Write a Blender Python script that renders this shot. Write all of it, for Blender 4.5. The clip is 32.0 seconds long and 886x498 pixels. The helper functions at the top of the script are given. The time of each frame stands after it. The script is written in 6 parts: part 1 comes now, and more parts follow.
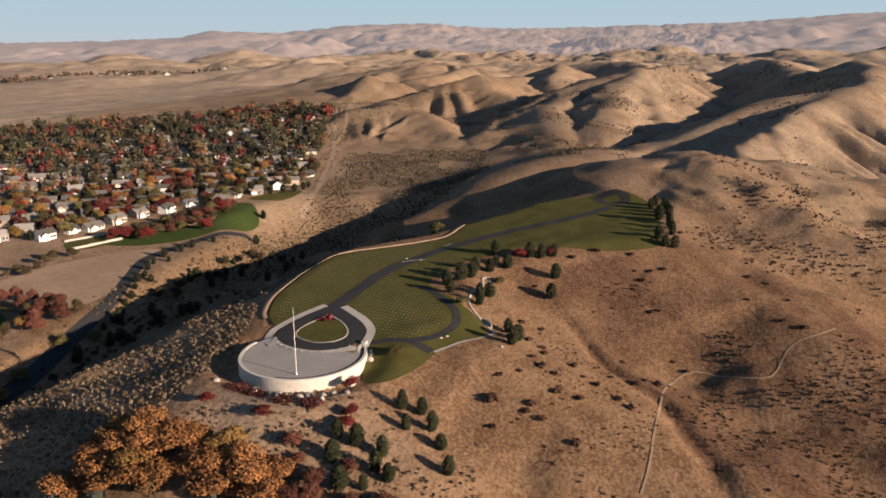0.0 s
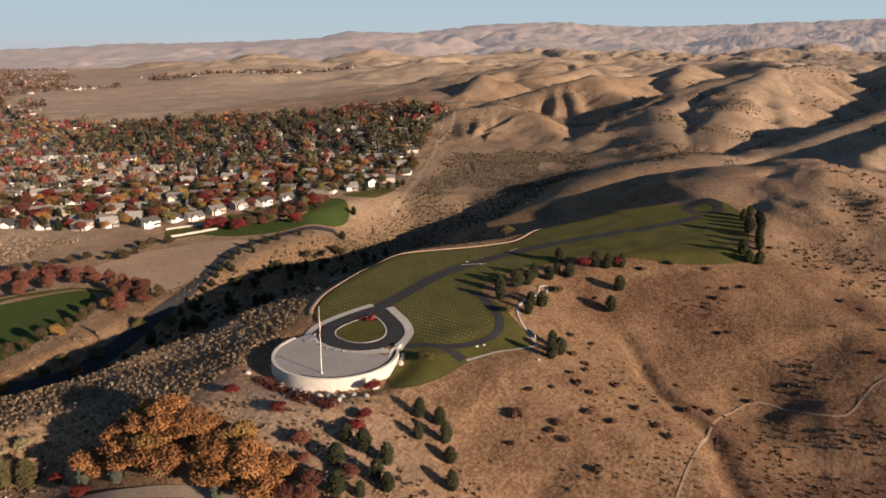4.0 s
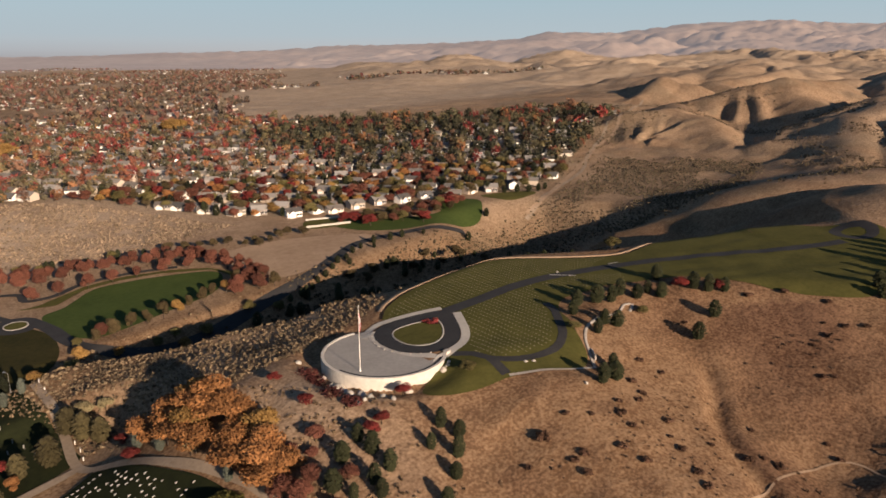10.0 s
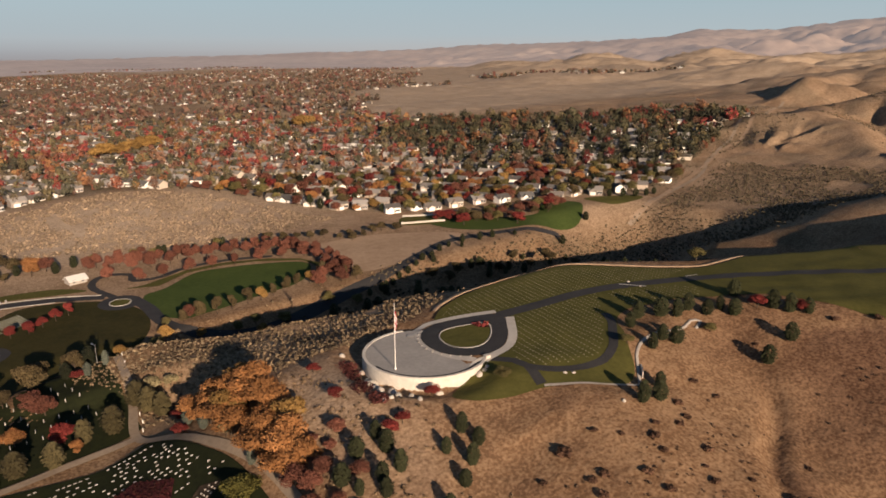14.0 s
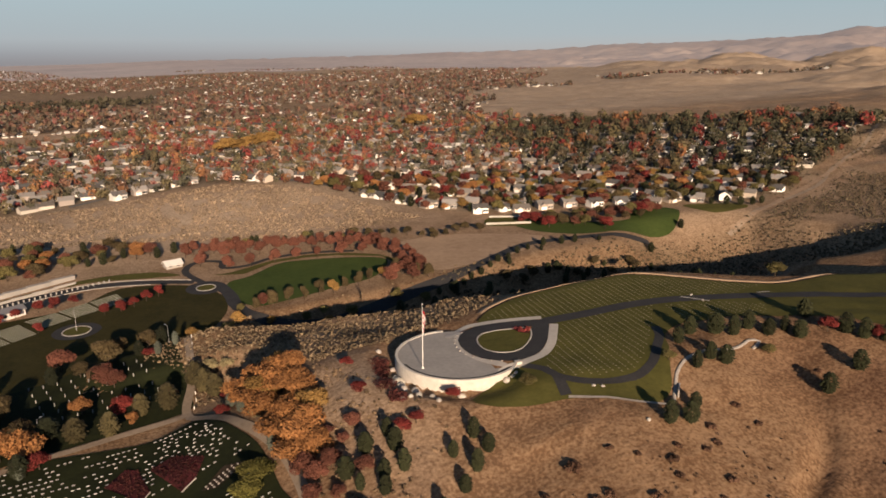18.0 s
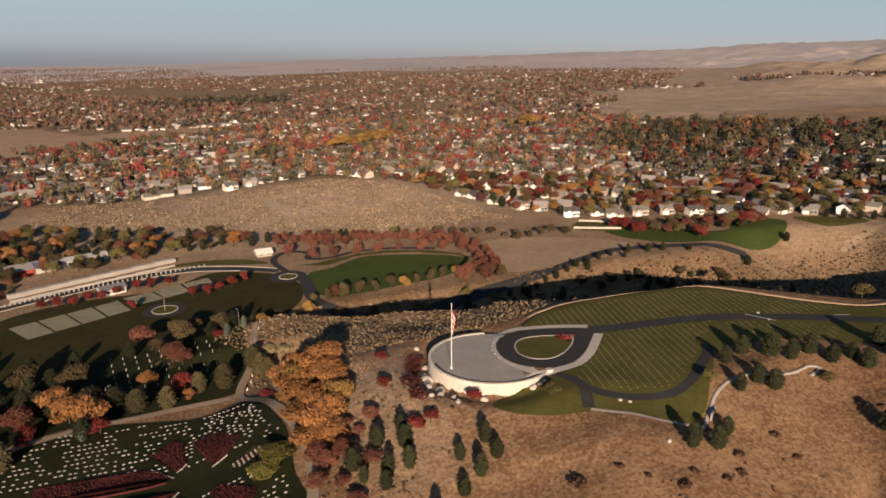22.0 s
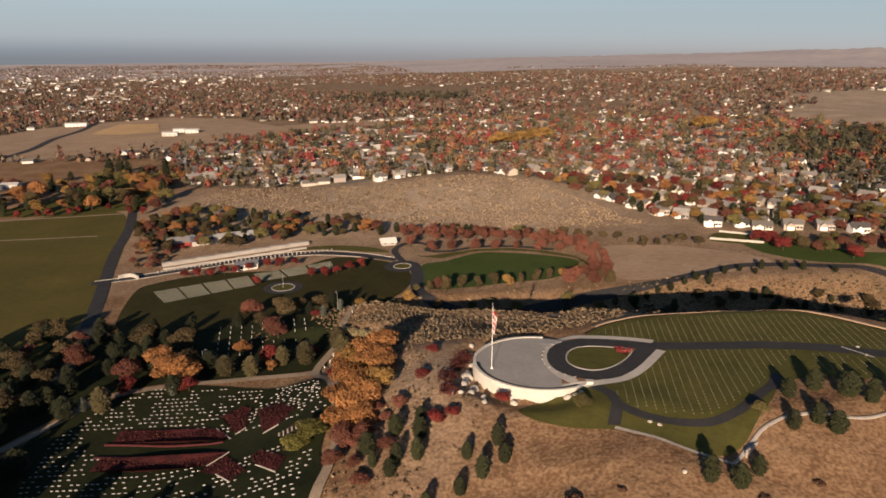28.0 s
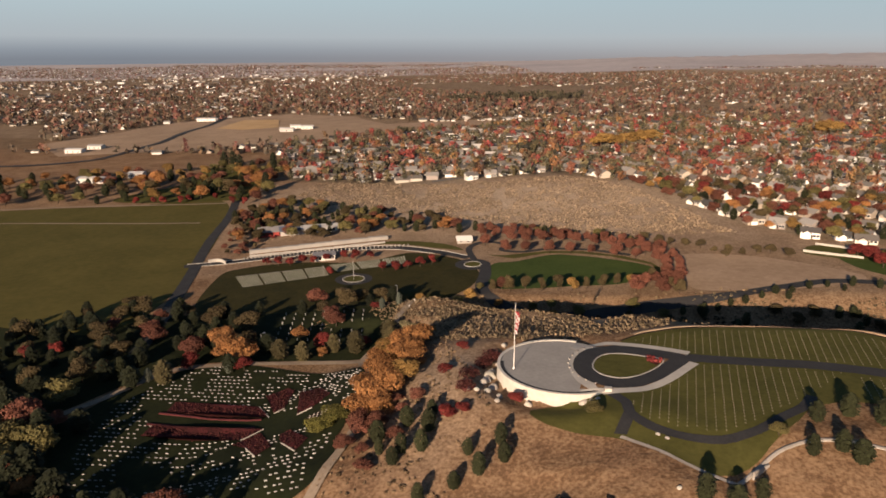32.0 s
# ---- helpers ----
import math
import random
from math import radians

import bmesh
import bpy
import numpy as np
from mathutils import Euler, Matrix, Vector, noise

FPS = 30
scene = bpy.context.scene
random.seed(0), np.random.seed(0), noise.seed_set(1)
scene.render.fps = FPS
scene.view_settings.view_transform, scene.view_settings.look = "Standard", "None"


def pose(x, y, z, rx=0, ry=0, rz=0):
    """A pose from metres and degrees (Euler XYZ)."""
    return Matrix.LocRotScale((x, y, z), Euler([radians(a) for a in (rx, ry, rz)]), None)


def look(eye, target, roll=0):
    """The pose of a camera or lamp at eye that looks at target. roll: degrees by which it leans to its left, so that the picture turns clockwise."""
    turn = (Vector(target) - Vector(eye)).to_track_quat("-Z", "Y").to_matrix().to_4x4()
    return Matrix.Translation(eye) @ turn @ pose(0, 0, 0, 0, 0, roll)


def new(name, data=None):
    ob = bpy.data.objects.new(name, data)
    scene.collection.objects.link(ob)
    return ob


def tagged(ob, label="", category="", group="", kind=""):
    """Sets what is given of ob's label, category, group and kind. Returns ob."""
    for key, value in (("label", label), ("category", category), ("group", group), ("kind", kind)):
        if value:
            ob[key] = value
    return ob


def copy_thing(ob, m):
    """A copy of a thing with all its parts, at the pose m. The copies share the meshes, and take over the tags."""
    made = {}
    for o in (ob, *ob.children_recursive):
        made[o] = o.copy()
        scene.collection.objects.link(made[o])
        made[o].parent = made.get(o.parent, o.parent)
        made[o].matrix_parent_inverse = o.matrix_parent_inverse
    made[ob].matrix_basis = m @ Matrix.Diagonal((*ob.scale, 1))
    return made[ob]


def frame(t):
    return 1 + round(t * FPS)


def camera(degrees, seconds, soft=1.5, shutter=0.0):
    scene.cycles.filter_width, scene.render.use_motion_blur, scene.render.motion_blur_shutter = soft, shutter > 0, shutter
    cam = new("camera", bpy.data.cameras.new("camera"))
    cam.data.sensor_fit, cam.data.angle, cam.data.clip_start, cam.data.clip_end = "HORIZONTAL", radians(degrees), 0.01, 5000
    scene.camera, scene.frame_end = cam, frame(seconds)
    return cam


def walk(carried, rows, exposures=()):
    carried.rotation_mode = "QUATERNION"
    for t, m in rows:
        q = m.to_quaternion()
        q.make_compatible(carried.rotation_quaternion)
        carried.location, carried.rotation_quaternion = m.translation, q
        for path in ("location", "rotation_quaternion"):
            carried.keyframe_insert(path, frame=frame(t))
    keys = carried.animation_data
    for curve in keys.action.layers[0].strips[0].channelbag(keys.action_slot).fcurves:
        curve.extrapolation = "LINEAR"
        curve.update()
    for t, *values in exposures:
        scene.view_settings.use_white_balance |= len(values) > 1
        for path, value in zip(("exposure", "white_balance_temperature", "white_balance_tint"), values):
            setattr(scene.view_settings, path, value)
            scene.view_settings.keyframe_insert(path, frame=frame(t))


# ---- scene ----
from mathutils import geometry

cam = camera(63.2, 32.0, soft=1.7)
PATH = [
    (0, (-177.106, -95.182, 90.819), (-175.247, -94.655, 90.304), 0.1),
    (1, (-173.11, -101.21, 90.821), (-171.277, -100.597, 90.305), 0.0),
    (2, (-169.058, -107.213, 90.828), (-167.256, -106.518, 90.312), 0.0),
    (3, (-164.894, -113.157, 90.85), (-163.124, -112.382, 90.333), 0.1),
    (6, (-151.954, -130.645, 91.024), (-150.304, -129.64, 90.507), -0.0),
    (7, (-147.326, -136.255, 91.064), (-145.723, -135.176, 90.548), 0.1),
    (8, (-142.399, -141.605, 91.104), (-140.846, -140.455, 90.588), 0.0),
    (9, (-137.216, -146.706, 91.139), (-135.718, -145.486, 90.622), 0.0),
    (10, (-131.823, -151.585, 91.164), (-130.385, -150.295, 90.648), 0.0),
    (11, (-126.257, -156.262, 91.18), (-124.882, -154.905, 90.663), -0.1),
    (12, (-120.547, -160.723, 91.19), (-119.239, -159.302, 90.673), -0.1),
    (13, (-114.711, -164.93, 91.192), (-113.475, -163.445, 90.674), -0.1),
    (14, (-108.728, -168.815, 91.186), (-107.568, -167.27, 90.667), -0.1),
    (17, (-90.281, -179.333, 91.134), (-89.332, -177.651, 90.616), -0.1),
    (18, (-83.952, -182.494, 91.132), (-83.091, -180.765, 90.614), -0.2),
    (19, (-77.475, -185.328, 91.132), (-76.697, -183.56, 90.614), -0.1),
    (20, (-70.886, -187.877, 91.136), (-70.189, -186.075, 90.618), -0.1),
    (21, (-64.201, -190.184, 91.139), (-63.587, -188.352, 90.621), -0.1),
    (22, (-57.44, -192.232, 91.143), (-56.91, -190.374, 90.625), -0.1),
    (23, (-50.61, -194.014, 91.147), (-50.167, -192.134, 90.628), -0.1),
    (24, (-43.72, -195.48, 91.15), (-43.365, -193.582, 90.629), -0.1),
    (25, (-36.792, -196.611, 91.154), (-36.524, -194.699, 90.632), -0.1),
    (28, (-15.942, -198.957, 91.18), (-15.929, -197.026, 90.656), -0.0),
    (29, (-8.966, -199.432, 91.184), (-9.036, -197.504, 90.66), -0.0),
    (30, (-1.957, -199.66, 91.187), (-2.111, -197.737, 90.662), 0.0),
    (31, (5.064, -199.714, 91.19), (4.827, -197.798, 90.665), 0.0),
    (32, (12.092, -199.697, 91.19), (11.772, -197.794, 90.666), 0.0),
]
walk(cam, [(t, look(eye, target, roll)) for t, eye, target, roll in PATH], exposures=[(0, 1.02, 6150, 10), (6, 0.93, 6250, 10), (12, 0.83, 6400, 10), (17, 0.76, 6550, 10), (24, 0.76, 6550, 10), (31, 0.83, 6500, 10), (32, 0.83, 6500, 10)])

# ---- light ----
SUN_FROM = Vector((-0.21, -0.978, 0.0)).normalized()
SUN_UP = radians(14.5)
world = bpy.data.worlds.new("world")
scene.world = world
world.use_nodes = True
sky = world.node_tree.nodes.new("ShaderNodeTexSky")
sky.sky_type = "NISHITA"
sky.sun_disc = False
sky.sun_elevation = SUN_UP
sky.sun_rotation = math.atan2(SUN_FROM.x, SUN_FROM.y)
sky.altitude, sky.air_density, sky.dust_density, sky.ozone_density = 800, 1.0, 0.3, 2.0
world.node_tree.nodes["Background"].inputs["Strength"].default_value = 0.045
world.node_tree.links.new(sky.outputs[0], world.node_tree.nodes["Background"].inputs["Color"])
sun = new("sun", bpy.data.lights.new("sun", "SUN"))
sun.data.energy, sun.data.angle, sun.data.color = 5.0, radians(0.5), (1.0, 0.748, 0.532)
to_sun = SUN_FROM * math.cos(SUN_UP) + Vector((0, 0, math.sin(SUN_UP)))
sun.matrix_world = look(to_sun * 300, (0, 0, 0))


# ---- materials ----


def material(name, low, high, scale=1.0, rough=0.9, bump=0.0, metal=0.0, detail=6.0, vary=0.0, second=None, spot=0.0, attribute=""):
    """A procedural surface: two tones mixed by noise at two scales, with relief; vary shifts the tone from object to object."""
    m = bpy.data.materials.new(name)
    m.use_nodes = True
    nt = m.node_tree
    n, ln = nt.nodes, nt.links
    bsdf = n["Principled BSDF"]
    geo = n.new("ShaderNodeNewGeometry")
    big, fine = n.new("ShaderNodeTexNoise"), n.new("ShaderNodeTexNoise")
    for tex, sc in ((big, scale * 0.12), (fine, scale)):
        tex.inputs["Scale"].default_value = sc
        tex.inputs["Detail"].default_value = detail
        tex.inputs["Roughness"].default_value = 0.62
        ln.new(geo.outputs["Position"], tex.inputs["Vector"])
    add = n.new("ShaderNodeMath")
    add.operation = "MULTIPLY_ADD"
    add.inputs[1].default_value = 0.55
    ln.new(big.outputs["Fac"], add.inputs[0])
    half = n.new("ShaderNodeMath")
    half.operation = "MULTIPLY"
    half.inputs[1].default_value = 0.45
    ln.new(fine.outputs["Fac"], half.inputs[0])
    ln.new(half.outputs[0], add.inputs[2])
    if spot:
        # coarse tufts and bare spots
        tuft = n.new("ShaderNodeTexNoise")
        tuft.inputs["Scale"].default_value, tuft.inputs["Detail"].default_value = scale * 3.1, 3.0
        ln.new(geo.outputs["Position"], tuft.inputs["Vector"])
        centre = n.new("ShaderNodeMath")
        centre.operation = "SUBTRACT"
        centre.inputs[1].default_value = 0.5
        ln.new(tuft.outputs["Fac"], centre.inputs[0])
        more = n.new("ShaderNodeMath")
        more.operation = "MULTIPLY_ADD"
        more.inputs[1].default_value = spot
        ln.new(centre.outputs[0], more.inputs[0])
        ln.new(add.outputs[0], more.inputs[2])
        add = more
    ramp = n.new("ShaderNodeValToRGB")
    ramp.color_ramp.elements[0].position, ramp.color_ramp.elements[0].color = 0.36, (*low, 1)
    ramp.color_ramp.elements[1].position, ramp.color_ramp.elements[1].color = 0.66, (*high, 1)
    ln.new(add.outputs[0], ramp.inputs["Fac"])
    out = ramp.outputs["Color"]
    if attribute:
        # a second cover of its own tone where the ground's cover says so
        at = n.new("ShaderNodeAttribute")
        at.attribute_name = attribute
        mix = n.new("ShaderNodeMix")
        mix.data_type = "RGBA"
        ramp2 = n.new("ShaderNodeValToRGB")
        ramp2.color_ramp.elements[0].position, ramp2.color_ramp.elements[0].color = 0.36, (*second[0], 1)
        ramp2.color_ramp.elements[1].position, ramp2.color_ramp.elements[1].color = 0.66, (*second[1], 1)
        ln.new(add.outputs[0], ramp2.inputs["Fac"])
        ln.new(at.outputs["Fac"], mix.inputs["Factor"])
        ln.new(out, mix.inputs["A"])
        ln.new(ramp2.outputs["Color"], mix.inputs["B"])
        out = mix.outputs["Result"]
    if attribute:
        at3 = n.new("ShaderNodeAttribute")
        at3.attribute_name = "burnt"
        mix3 = n.new("ShaderNodeMix")
        mix3.data_type = "RGBA"
        ramp4 = n.new("ShaderNodeValToRGB")
        ramp4.color_ramp.elements[0].position, ramp4.color_ramp.elements[0].color = 0.36, (0.056, 0.029, 0.019, 1)
        ramp4.color_ramp.elements[1].position, ramp4.color_ramp.elements[1].color = 0.66, (0.145, 0.080, 0.051, 1)
        ln.new(add.outputs[0], ramp4.inputs["Fac"])
        ln.new(at3.outputs["Fac"], mix3.inputs["Factor"])
        ln.new(out, mix3.inputs["A"])
        ln.new(ramp4.outputs["Color"], mix3.inputs["B"])
        out = mix3.outputs["Result"]
        # third tone: pale dry grass, and distance haze as a paler colour
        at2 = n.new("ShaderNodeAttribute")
        at2.attribute_name = "bleached_and_hazy"
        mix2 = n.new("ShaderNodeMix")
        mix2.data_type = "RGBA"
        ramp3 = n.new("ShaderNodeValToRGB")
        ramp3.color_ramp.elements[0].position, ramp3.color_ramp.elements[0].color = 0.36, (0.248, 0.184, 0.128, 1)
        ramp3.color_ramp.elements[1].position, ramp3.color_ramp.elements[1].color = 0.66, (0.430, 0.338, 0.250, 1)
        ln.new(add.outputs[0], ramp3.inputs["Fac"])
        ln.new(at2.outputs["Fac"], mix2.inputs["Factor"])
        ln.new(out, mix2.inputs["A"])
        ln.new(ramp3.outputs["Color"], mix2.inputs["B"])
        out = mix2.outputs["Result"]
    if vary:
        info = n.new("ShaderNodeObjectInfo")
        hsv = n.new("ShaderNodeHueSaturation")
        for key, lo, hi in (("Hue", 0.5 - 0.05 * vary, 0.5 + 0.05 * vary), ("Value", 1 - 0.35 * vary, 1 + 0.35 * vary)):
            spread = n.new("ShaderNodeMapRange")
            spread.inputs["To Min"].default_value, spread.inputs["To Max"].default_value = lo, hi
            src = info.outputs["Random"]
            if key == "Value":
                frac = n.new("ShaderNodeMath")
                frac.operation = "MULTIPLY"
                frac.inputs[1].default_value = 7.13
                ln.new(src, frac.inputs[0])
                wrap = n.new("ShaderNodeMath")
                wrap.operation = "FRACT"
                ln.new(frac.outputs[0], wrap.inputs[0])
                src = wrap.outputs[0]
            ln.new(src, spread.inputs["Value"])
            ln.new(spread.outputs[0], hsv.inputs[key])
        ln.new(out, hsv.inputs["Color"])
        out = hsv.outputs["Color"]
    ln.new(out, bsdf.inputs["Base Color"])
    bsdf.inputs["Roughness"].default_value = rough
    bsdf.inputs["Metallic"].default_value = metal
    bsdf.inputs["Specular IOR Level"].default_value = 0.07 if rough > 0.92 else 0.25
    if bump:
        b = n.new("ShaderNodeBump")
        b.inputs["Strength"].default_value, b.inputs["Distance"].default_value = 0.8, bump
        ln.new(fine.outputs["Fac"], b.inputs["Height"])
        ln.new(b.outputs[0], bsdf.inputs["Normal"])
    return m


def tinted(name, rough=0.85, translucent=0.0):
    """A surface whose tone is carried by the mesh's own 'tint' colours, one a plant or house, with grain."""
    m = bpy.data.materials.new(name)
    m.use_nodes = True
    n, ln = m.node_tree.nodes, m.node_tree.links
    at = n.new("ShaderNodeAttribute")
    at.attribute_name = "tint"
    info = n.new("ShaderNodeObjectInfo")
    hsv = n.new("ShaderNodeHueSaturation")
    spread = n.new("ShaderNodeMapRange")
    spread.inputs["To Min"].default_value, spread.inputs["To Max"].default_value = 0.72, 1.28
    ln.new(info.outputs["Random"], spread.inputs["Value"])
    ln.new(spread.outputs[0], hsv.inputs["Value"])
    ln.new(at.outputs["Color"], hsv.inputs["Color"])
    ln.new(hsv.outputs["Color"], n["Principled BSDF"].inputs["Base Color"])
    n["Principled BSDF"].inputs["Roughness"].default_value = rough
    n["Principled BSDF"].inputs["Specular IOR Level"].default_value = 0.2
    return m


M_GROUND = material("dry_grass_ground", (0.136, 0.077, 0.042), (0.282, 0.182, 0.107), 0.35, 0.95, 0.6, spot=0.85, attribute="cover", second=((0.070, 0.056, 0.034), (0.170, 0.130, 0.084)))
# haze over the far ranges is put in as a paler tone and a faint glow
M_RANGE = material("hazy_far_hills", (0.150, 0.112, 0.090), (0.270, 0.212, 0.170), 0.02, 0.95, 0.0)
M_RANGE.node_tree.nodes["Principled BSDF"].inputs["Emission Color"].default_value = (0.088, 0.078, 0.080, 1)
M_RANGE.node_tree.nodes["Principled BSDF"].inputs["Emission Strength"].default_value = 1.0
M_LAWN = material("mown_lawn", (0.058, 0.057, 0.017), (0.097, 0.090, 0.027), 0.6, 0.95, 0.03)
M_LAWN_GOLD = material("autumn_meadow", (0.068, 0.060, 0.017), (0.104, 0.087, 0.026), 0.25, 0.95, 0.03)
# near-black green: a dark lawn, with some tree shade put into the tone
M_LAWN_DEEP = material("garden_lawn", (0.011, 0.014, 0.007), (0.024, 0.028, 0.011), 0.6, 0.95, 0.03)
M_LAWN_FRESH = material("watered_grass", (0.036, 0.056, 0.015), (0.060, 0.082, 0.022), 0.5, 0.95, 0.03)
M_ASPHALT = material("asphalt", (0.022, 0.022, 0.024), (0.040, 0.039, 0.040), 1.5, 0.85, 0.01)
M_PAVING = material("concrete_paving", (0.255, 0.240, 0.222), (0.345, 0.325, 0.300), 0.8, 0.85, 0.01)
M_CONCRETE = material("pale_concrete", (0.36, 0.335, 0.30), (0.47, 0.44, 0.395), 0.7, 0.85, 0.02)
M_STONE = material("pale_sandstone", (0.45, 0.415, 0.365), (0.62, 0.58, 0.52), 0.8, 0.9, 0.05)
M_BOULDER = material("pale_boulder", (0.27, 0.24, 0.21), (0.50, 0.46, 0.41), 1.2, 0.9, 0.10, vary=0.45)
M_GRAVEL = material("gravel_track", (0.20, 0.155, 0.115), (0.31, 0.25, 0.19), 0.8, 0.95, 0.03)
M_STRAW = material("cut_straw", (0.40, 0.26, 0.13), (0.52, 0.36, 0.20), 0.3, 0.95, 0.05)
M_TRAIL = material("trodden_earth", (0.24, 0.165, 0.110), (0.36, 0.265, 0.185), 0.8, 0.95, 0.03)
M_SOIL = material("bare_soil", (0.255, 0.178, 0.119), (0.370, 0.270, 0.187), 0.3, 0.95, 0.1)
M_BARK = material("bark", (0.045, 0.032, 0.024), (0.10, 0.078, 0.06), 3.0, 0.95, 0.03)
M_LEAF = tinted("foliage")
M_HOUSE = tinted("painted_house")
M_WHITE = material("white_paint", (0.70, 0.68, 0.64), (0.82, 0.80, 0.77), 1.0, 0.6)
M_RED = material("red_cloth", (0.40, 0.03, 0.04), (0.50, 0.05, 0.06), 1.0, 0.8)
M_METAL = material("brushed_aluminium", (0.55, 0.55, 0.56), (0.68, 0.68, 0.69), 2.0, 0.35, metal=0.8)
M_MARBLE = material("white_marble", (0.24, 0.23, 0.215), (0.46, 0.44, 0.415), 1.5, 0.6, vary=0.6)
M_MARKER = material("weathered_flat_stone", (0.17, 0.15, 0.092), (0.26, 0.23, 0.15), 1.5, 0.8)
M_GLASS = material("dark_window_glass", (0.02, 0.024, 0.03), (0.04, 0.045, 0.05), 1.0, 0.15)
M_BED = material("dark_red_plants", (0.022, 0.010, 0.010), (0.11, 0.026, 0.028), 1.4, 0.95, 0.2, spot=0.6)
# darker, browner tone than the mown lawn
M_LAWN_SHADE = material("dark_olive_lawn", (0.024, 0.023, 0.008), (0.046, 0.040, 0.014), 0.6, 0.95, 0.03)
M_FLOWER = material("red_flowers", (0.044, 0.010, 0.011), (0.085, 0.018, 0.020), 2.5, 0.9, 0.1, spot=0.5)
M_STEP = material("rough_pale_stone", (0.24, 0.215, 0.19), (0.44, 0.40, 0.36), 1.8, 0.9, 0.08)
M_STREET = material("worn_street_asphalt", (0.10, 0.095, 0.09), (0.17, 0.16, 0.15), 0.8, 0.9, 0.01)
M_CHIMNEY = material("brown_brick", (0.16, 0.10, 0.075), (0.26, 0.17, 0.13), 3.0, 0.9, 0.02)
M_MULCH = material("dark_mulch", (0.020, 0.015, 0.011), (0.045, 0.034, 0.025), 2.0, 0.95, 0.05)

# ---- shape of the ground ----


def sstep(a, b, v):
    """Smooth step of v from a to b."""
    q = np.clip((v - a) / (b - a), 0, 1)
    return q * q * (3 - 2 * q)


def hash2(i, j, seed):
    """A repeatable random number for each cell of a lattice."""
    q = np.sin(i * 127.1 + j * 311.7 + seed * 74.7) * 43758.5453
    return q - np.floor(q)


def vnoise(x, y, seed=0):
    """Smooth value noise, -1 to 1."""
    i, j = np.floor(x), np.floor(y)
    u, v = x - i, y - j
    u, v = u * u * (3 - 2 * u), v * v * (3 - 2 * v)
    a = hash2(i, j, seed) * (1 - u) + hash2(i + 1, j, seed) * u
    b = hash2(i, j + 1, seed) * (1 - u) + hash2(i + 1, j + 1, seed) * u
    return 2 * (a * (1 - v) + b * v) - 1


def along(x, y, line):
    """Distance of points from a polyline, and the height and half width carried along it."""
    best, hh, ww = np.full(np.shape(x), 1e9), np.zeros(np.shape(x)), np.zeros(np.shape(x))
    for (x0, y0, h0, w0), (x1, y1, h1, w1) in zip(line, line[1:]):
        dx, dy = x1 - x0, y1 - y0
        q = np.clip(((x - x0) * dx + (y - y0) * dy) / (dx * dx + dy * dy), 0, 1)
        d = np.hypot(x - x0 - q * dx, y - y0 - q * dy)
        near = d < best
        best = np.where(near, d, best)
        hh = np.where(near, h0 + q * (h1 - h0), hh)
        ww = np.where(near, w0 + q * (w1 - w0), ww)
    return best, hh, ww


# the cemetery's ridge: x, y, height, half width
RIDGE = [(4, 2, -0.8, 17), (17, 2, -0.12, 21), (22, 2, 0.1, 23), (34, 2, 0.5, 28), (55, 3, 2.4, 33), (82, 3, 3.8, 33), (108, 6, 5.0, 29), (135, -14, 6.5, 24), (168, -45, 9.5, 31), (190, -68, 11, 42), (218, -80, 13, 30)]
# the nose below the lower loop, and the sagebrush bench on the north-west side
NOSE = [(40, -25, 1.2, 5), (40, -50, -0.6, 7), (30, -80, -8, 9), (12, -120, -17, 12)]
BENCH = [(-84, 100, -23.5, 9), (-45, 101, -18.5, 12), (-14, 70, -10.2, 12), (40, 52, -6.5, 11), (85, 60, -9.5, 9), (125, 60, -9, 7)]
# the dry gully on the south slope: x, y, depth, half width
GULLY = [(98, -60, 0.3, 3), (90, -69, 1.6, 4), (80, -77, 2.4, 5), (65, -84, 2.6, 5), (53, -94, 2.6, 5), (44, -105, 2.6, 5), (25, -112, 2.2, 6), (0, -122, 1.5, 7)]
# the ravine north of it: x, y, depth, half width
RAVINE = [(-90, 124, 1, 10), (-45, 118, 4, 14), (0, 116, 8, 17), (45, 115, 8, 18), (90, 116, 9, 20), (140, 112, 12, 27), (200, 98, 15, 36), (240, 106, 22, 48), (268, 104, 22, 48), (290, 82, 12, 34), (305, 48, 2, 20)]
# crest of the hill to the east, and the spurs running down from the lawn's far end
EAST = [(246, -74, 13, 8), (280, -92, 22, 10), (300, -118, 31, 12), (322, -150, 29, 12), (336, -182, 23, 12), (342, -215, 15, 14), (350, -280, 0, 16)]
SPUR = [(180, -104, 10, 6), (158, -118, 6, 6), (128, -150, -3, 7), (96, -166, -10, 8), (60, -190, -18, 9)]
SPUR_TWO = [(226, -96, 12, 7), (216, -130, 5, 6), (204, -170, -5, 7), (188, -215, -16, 8)]
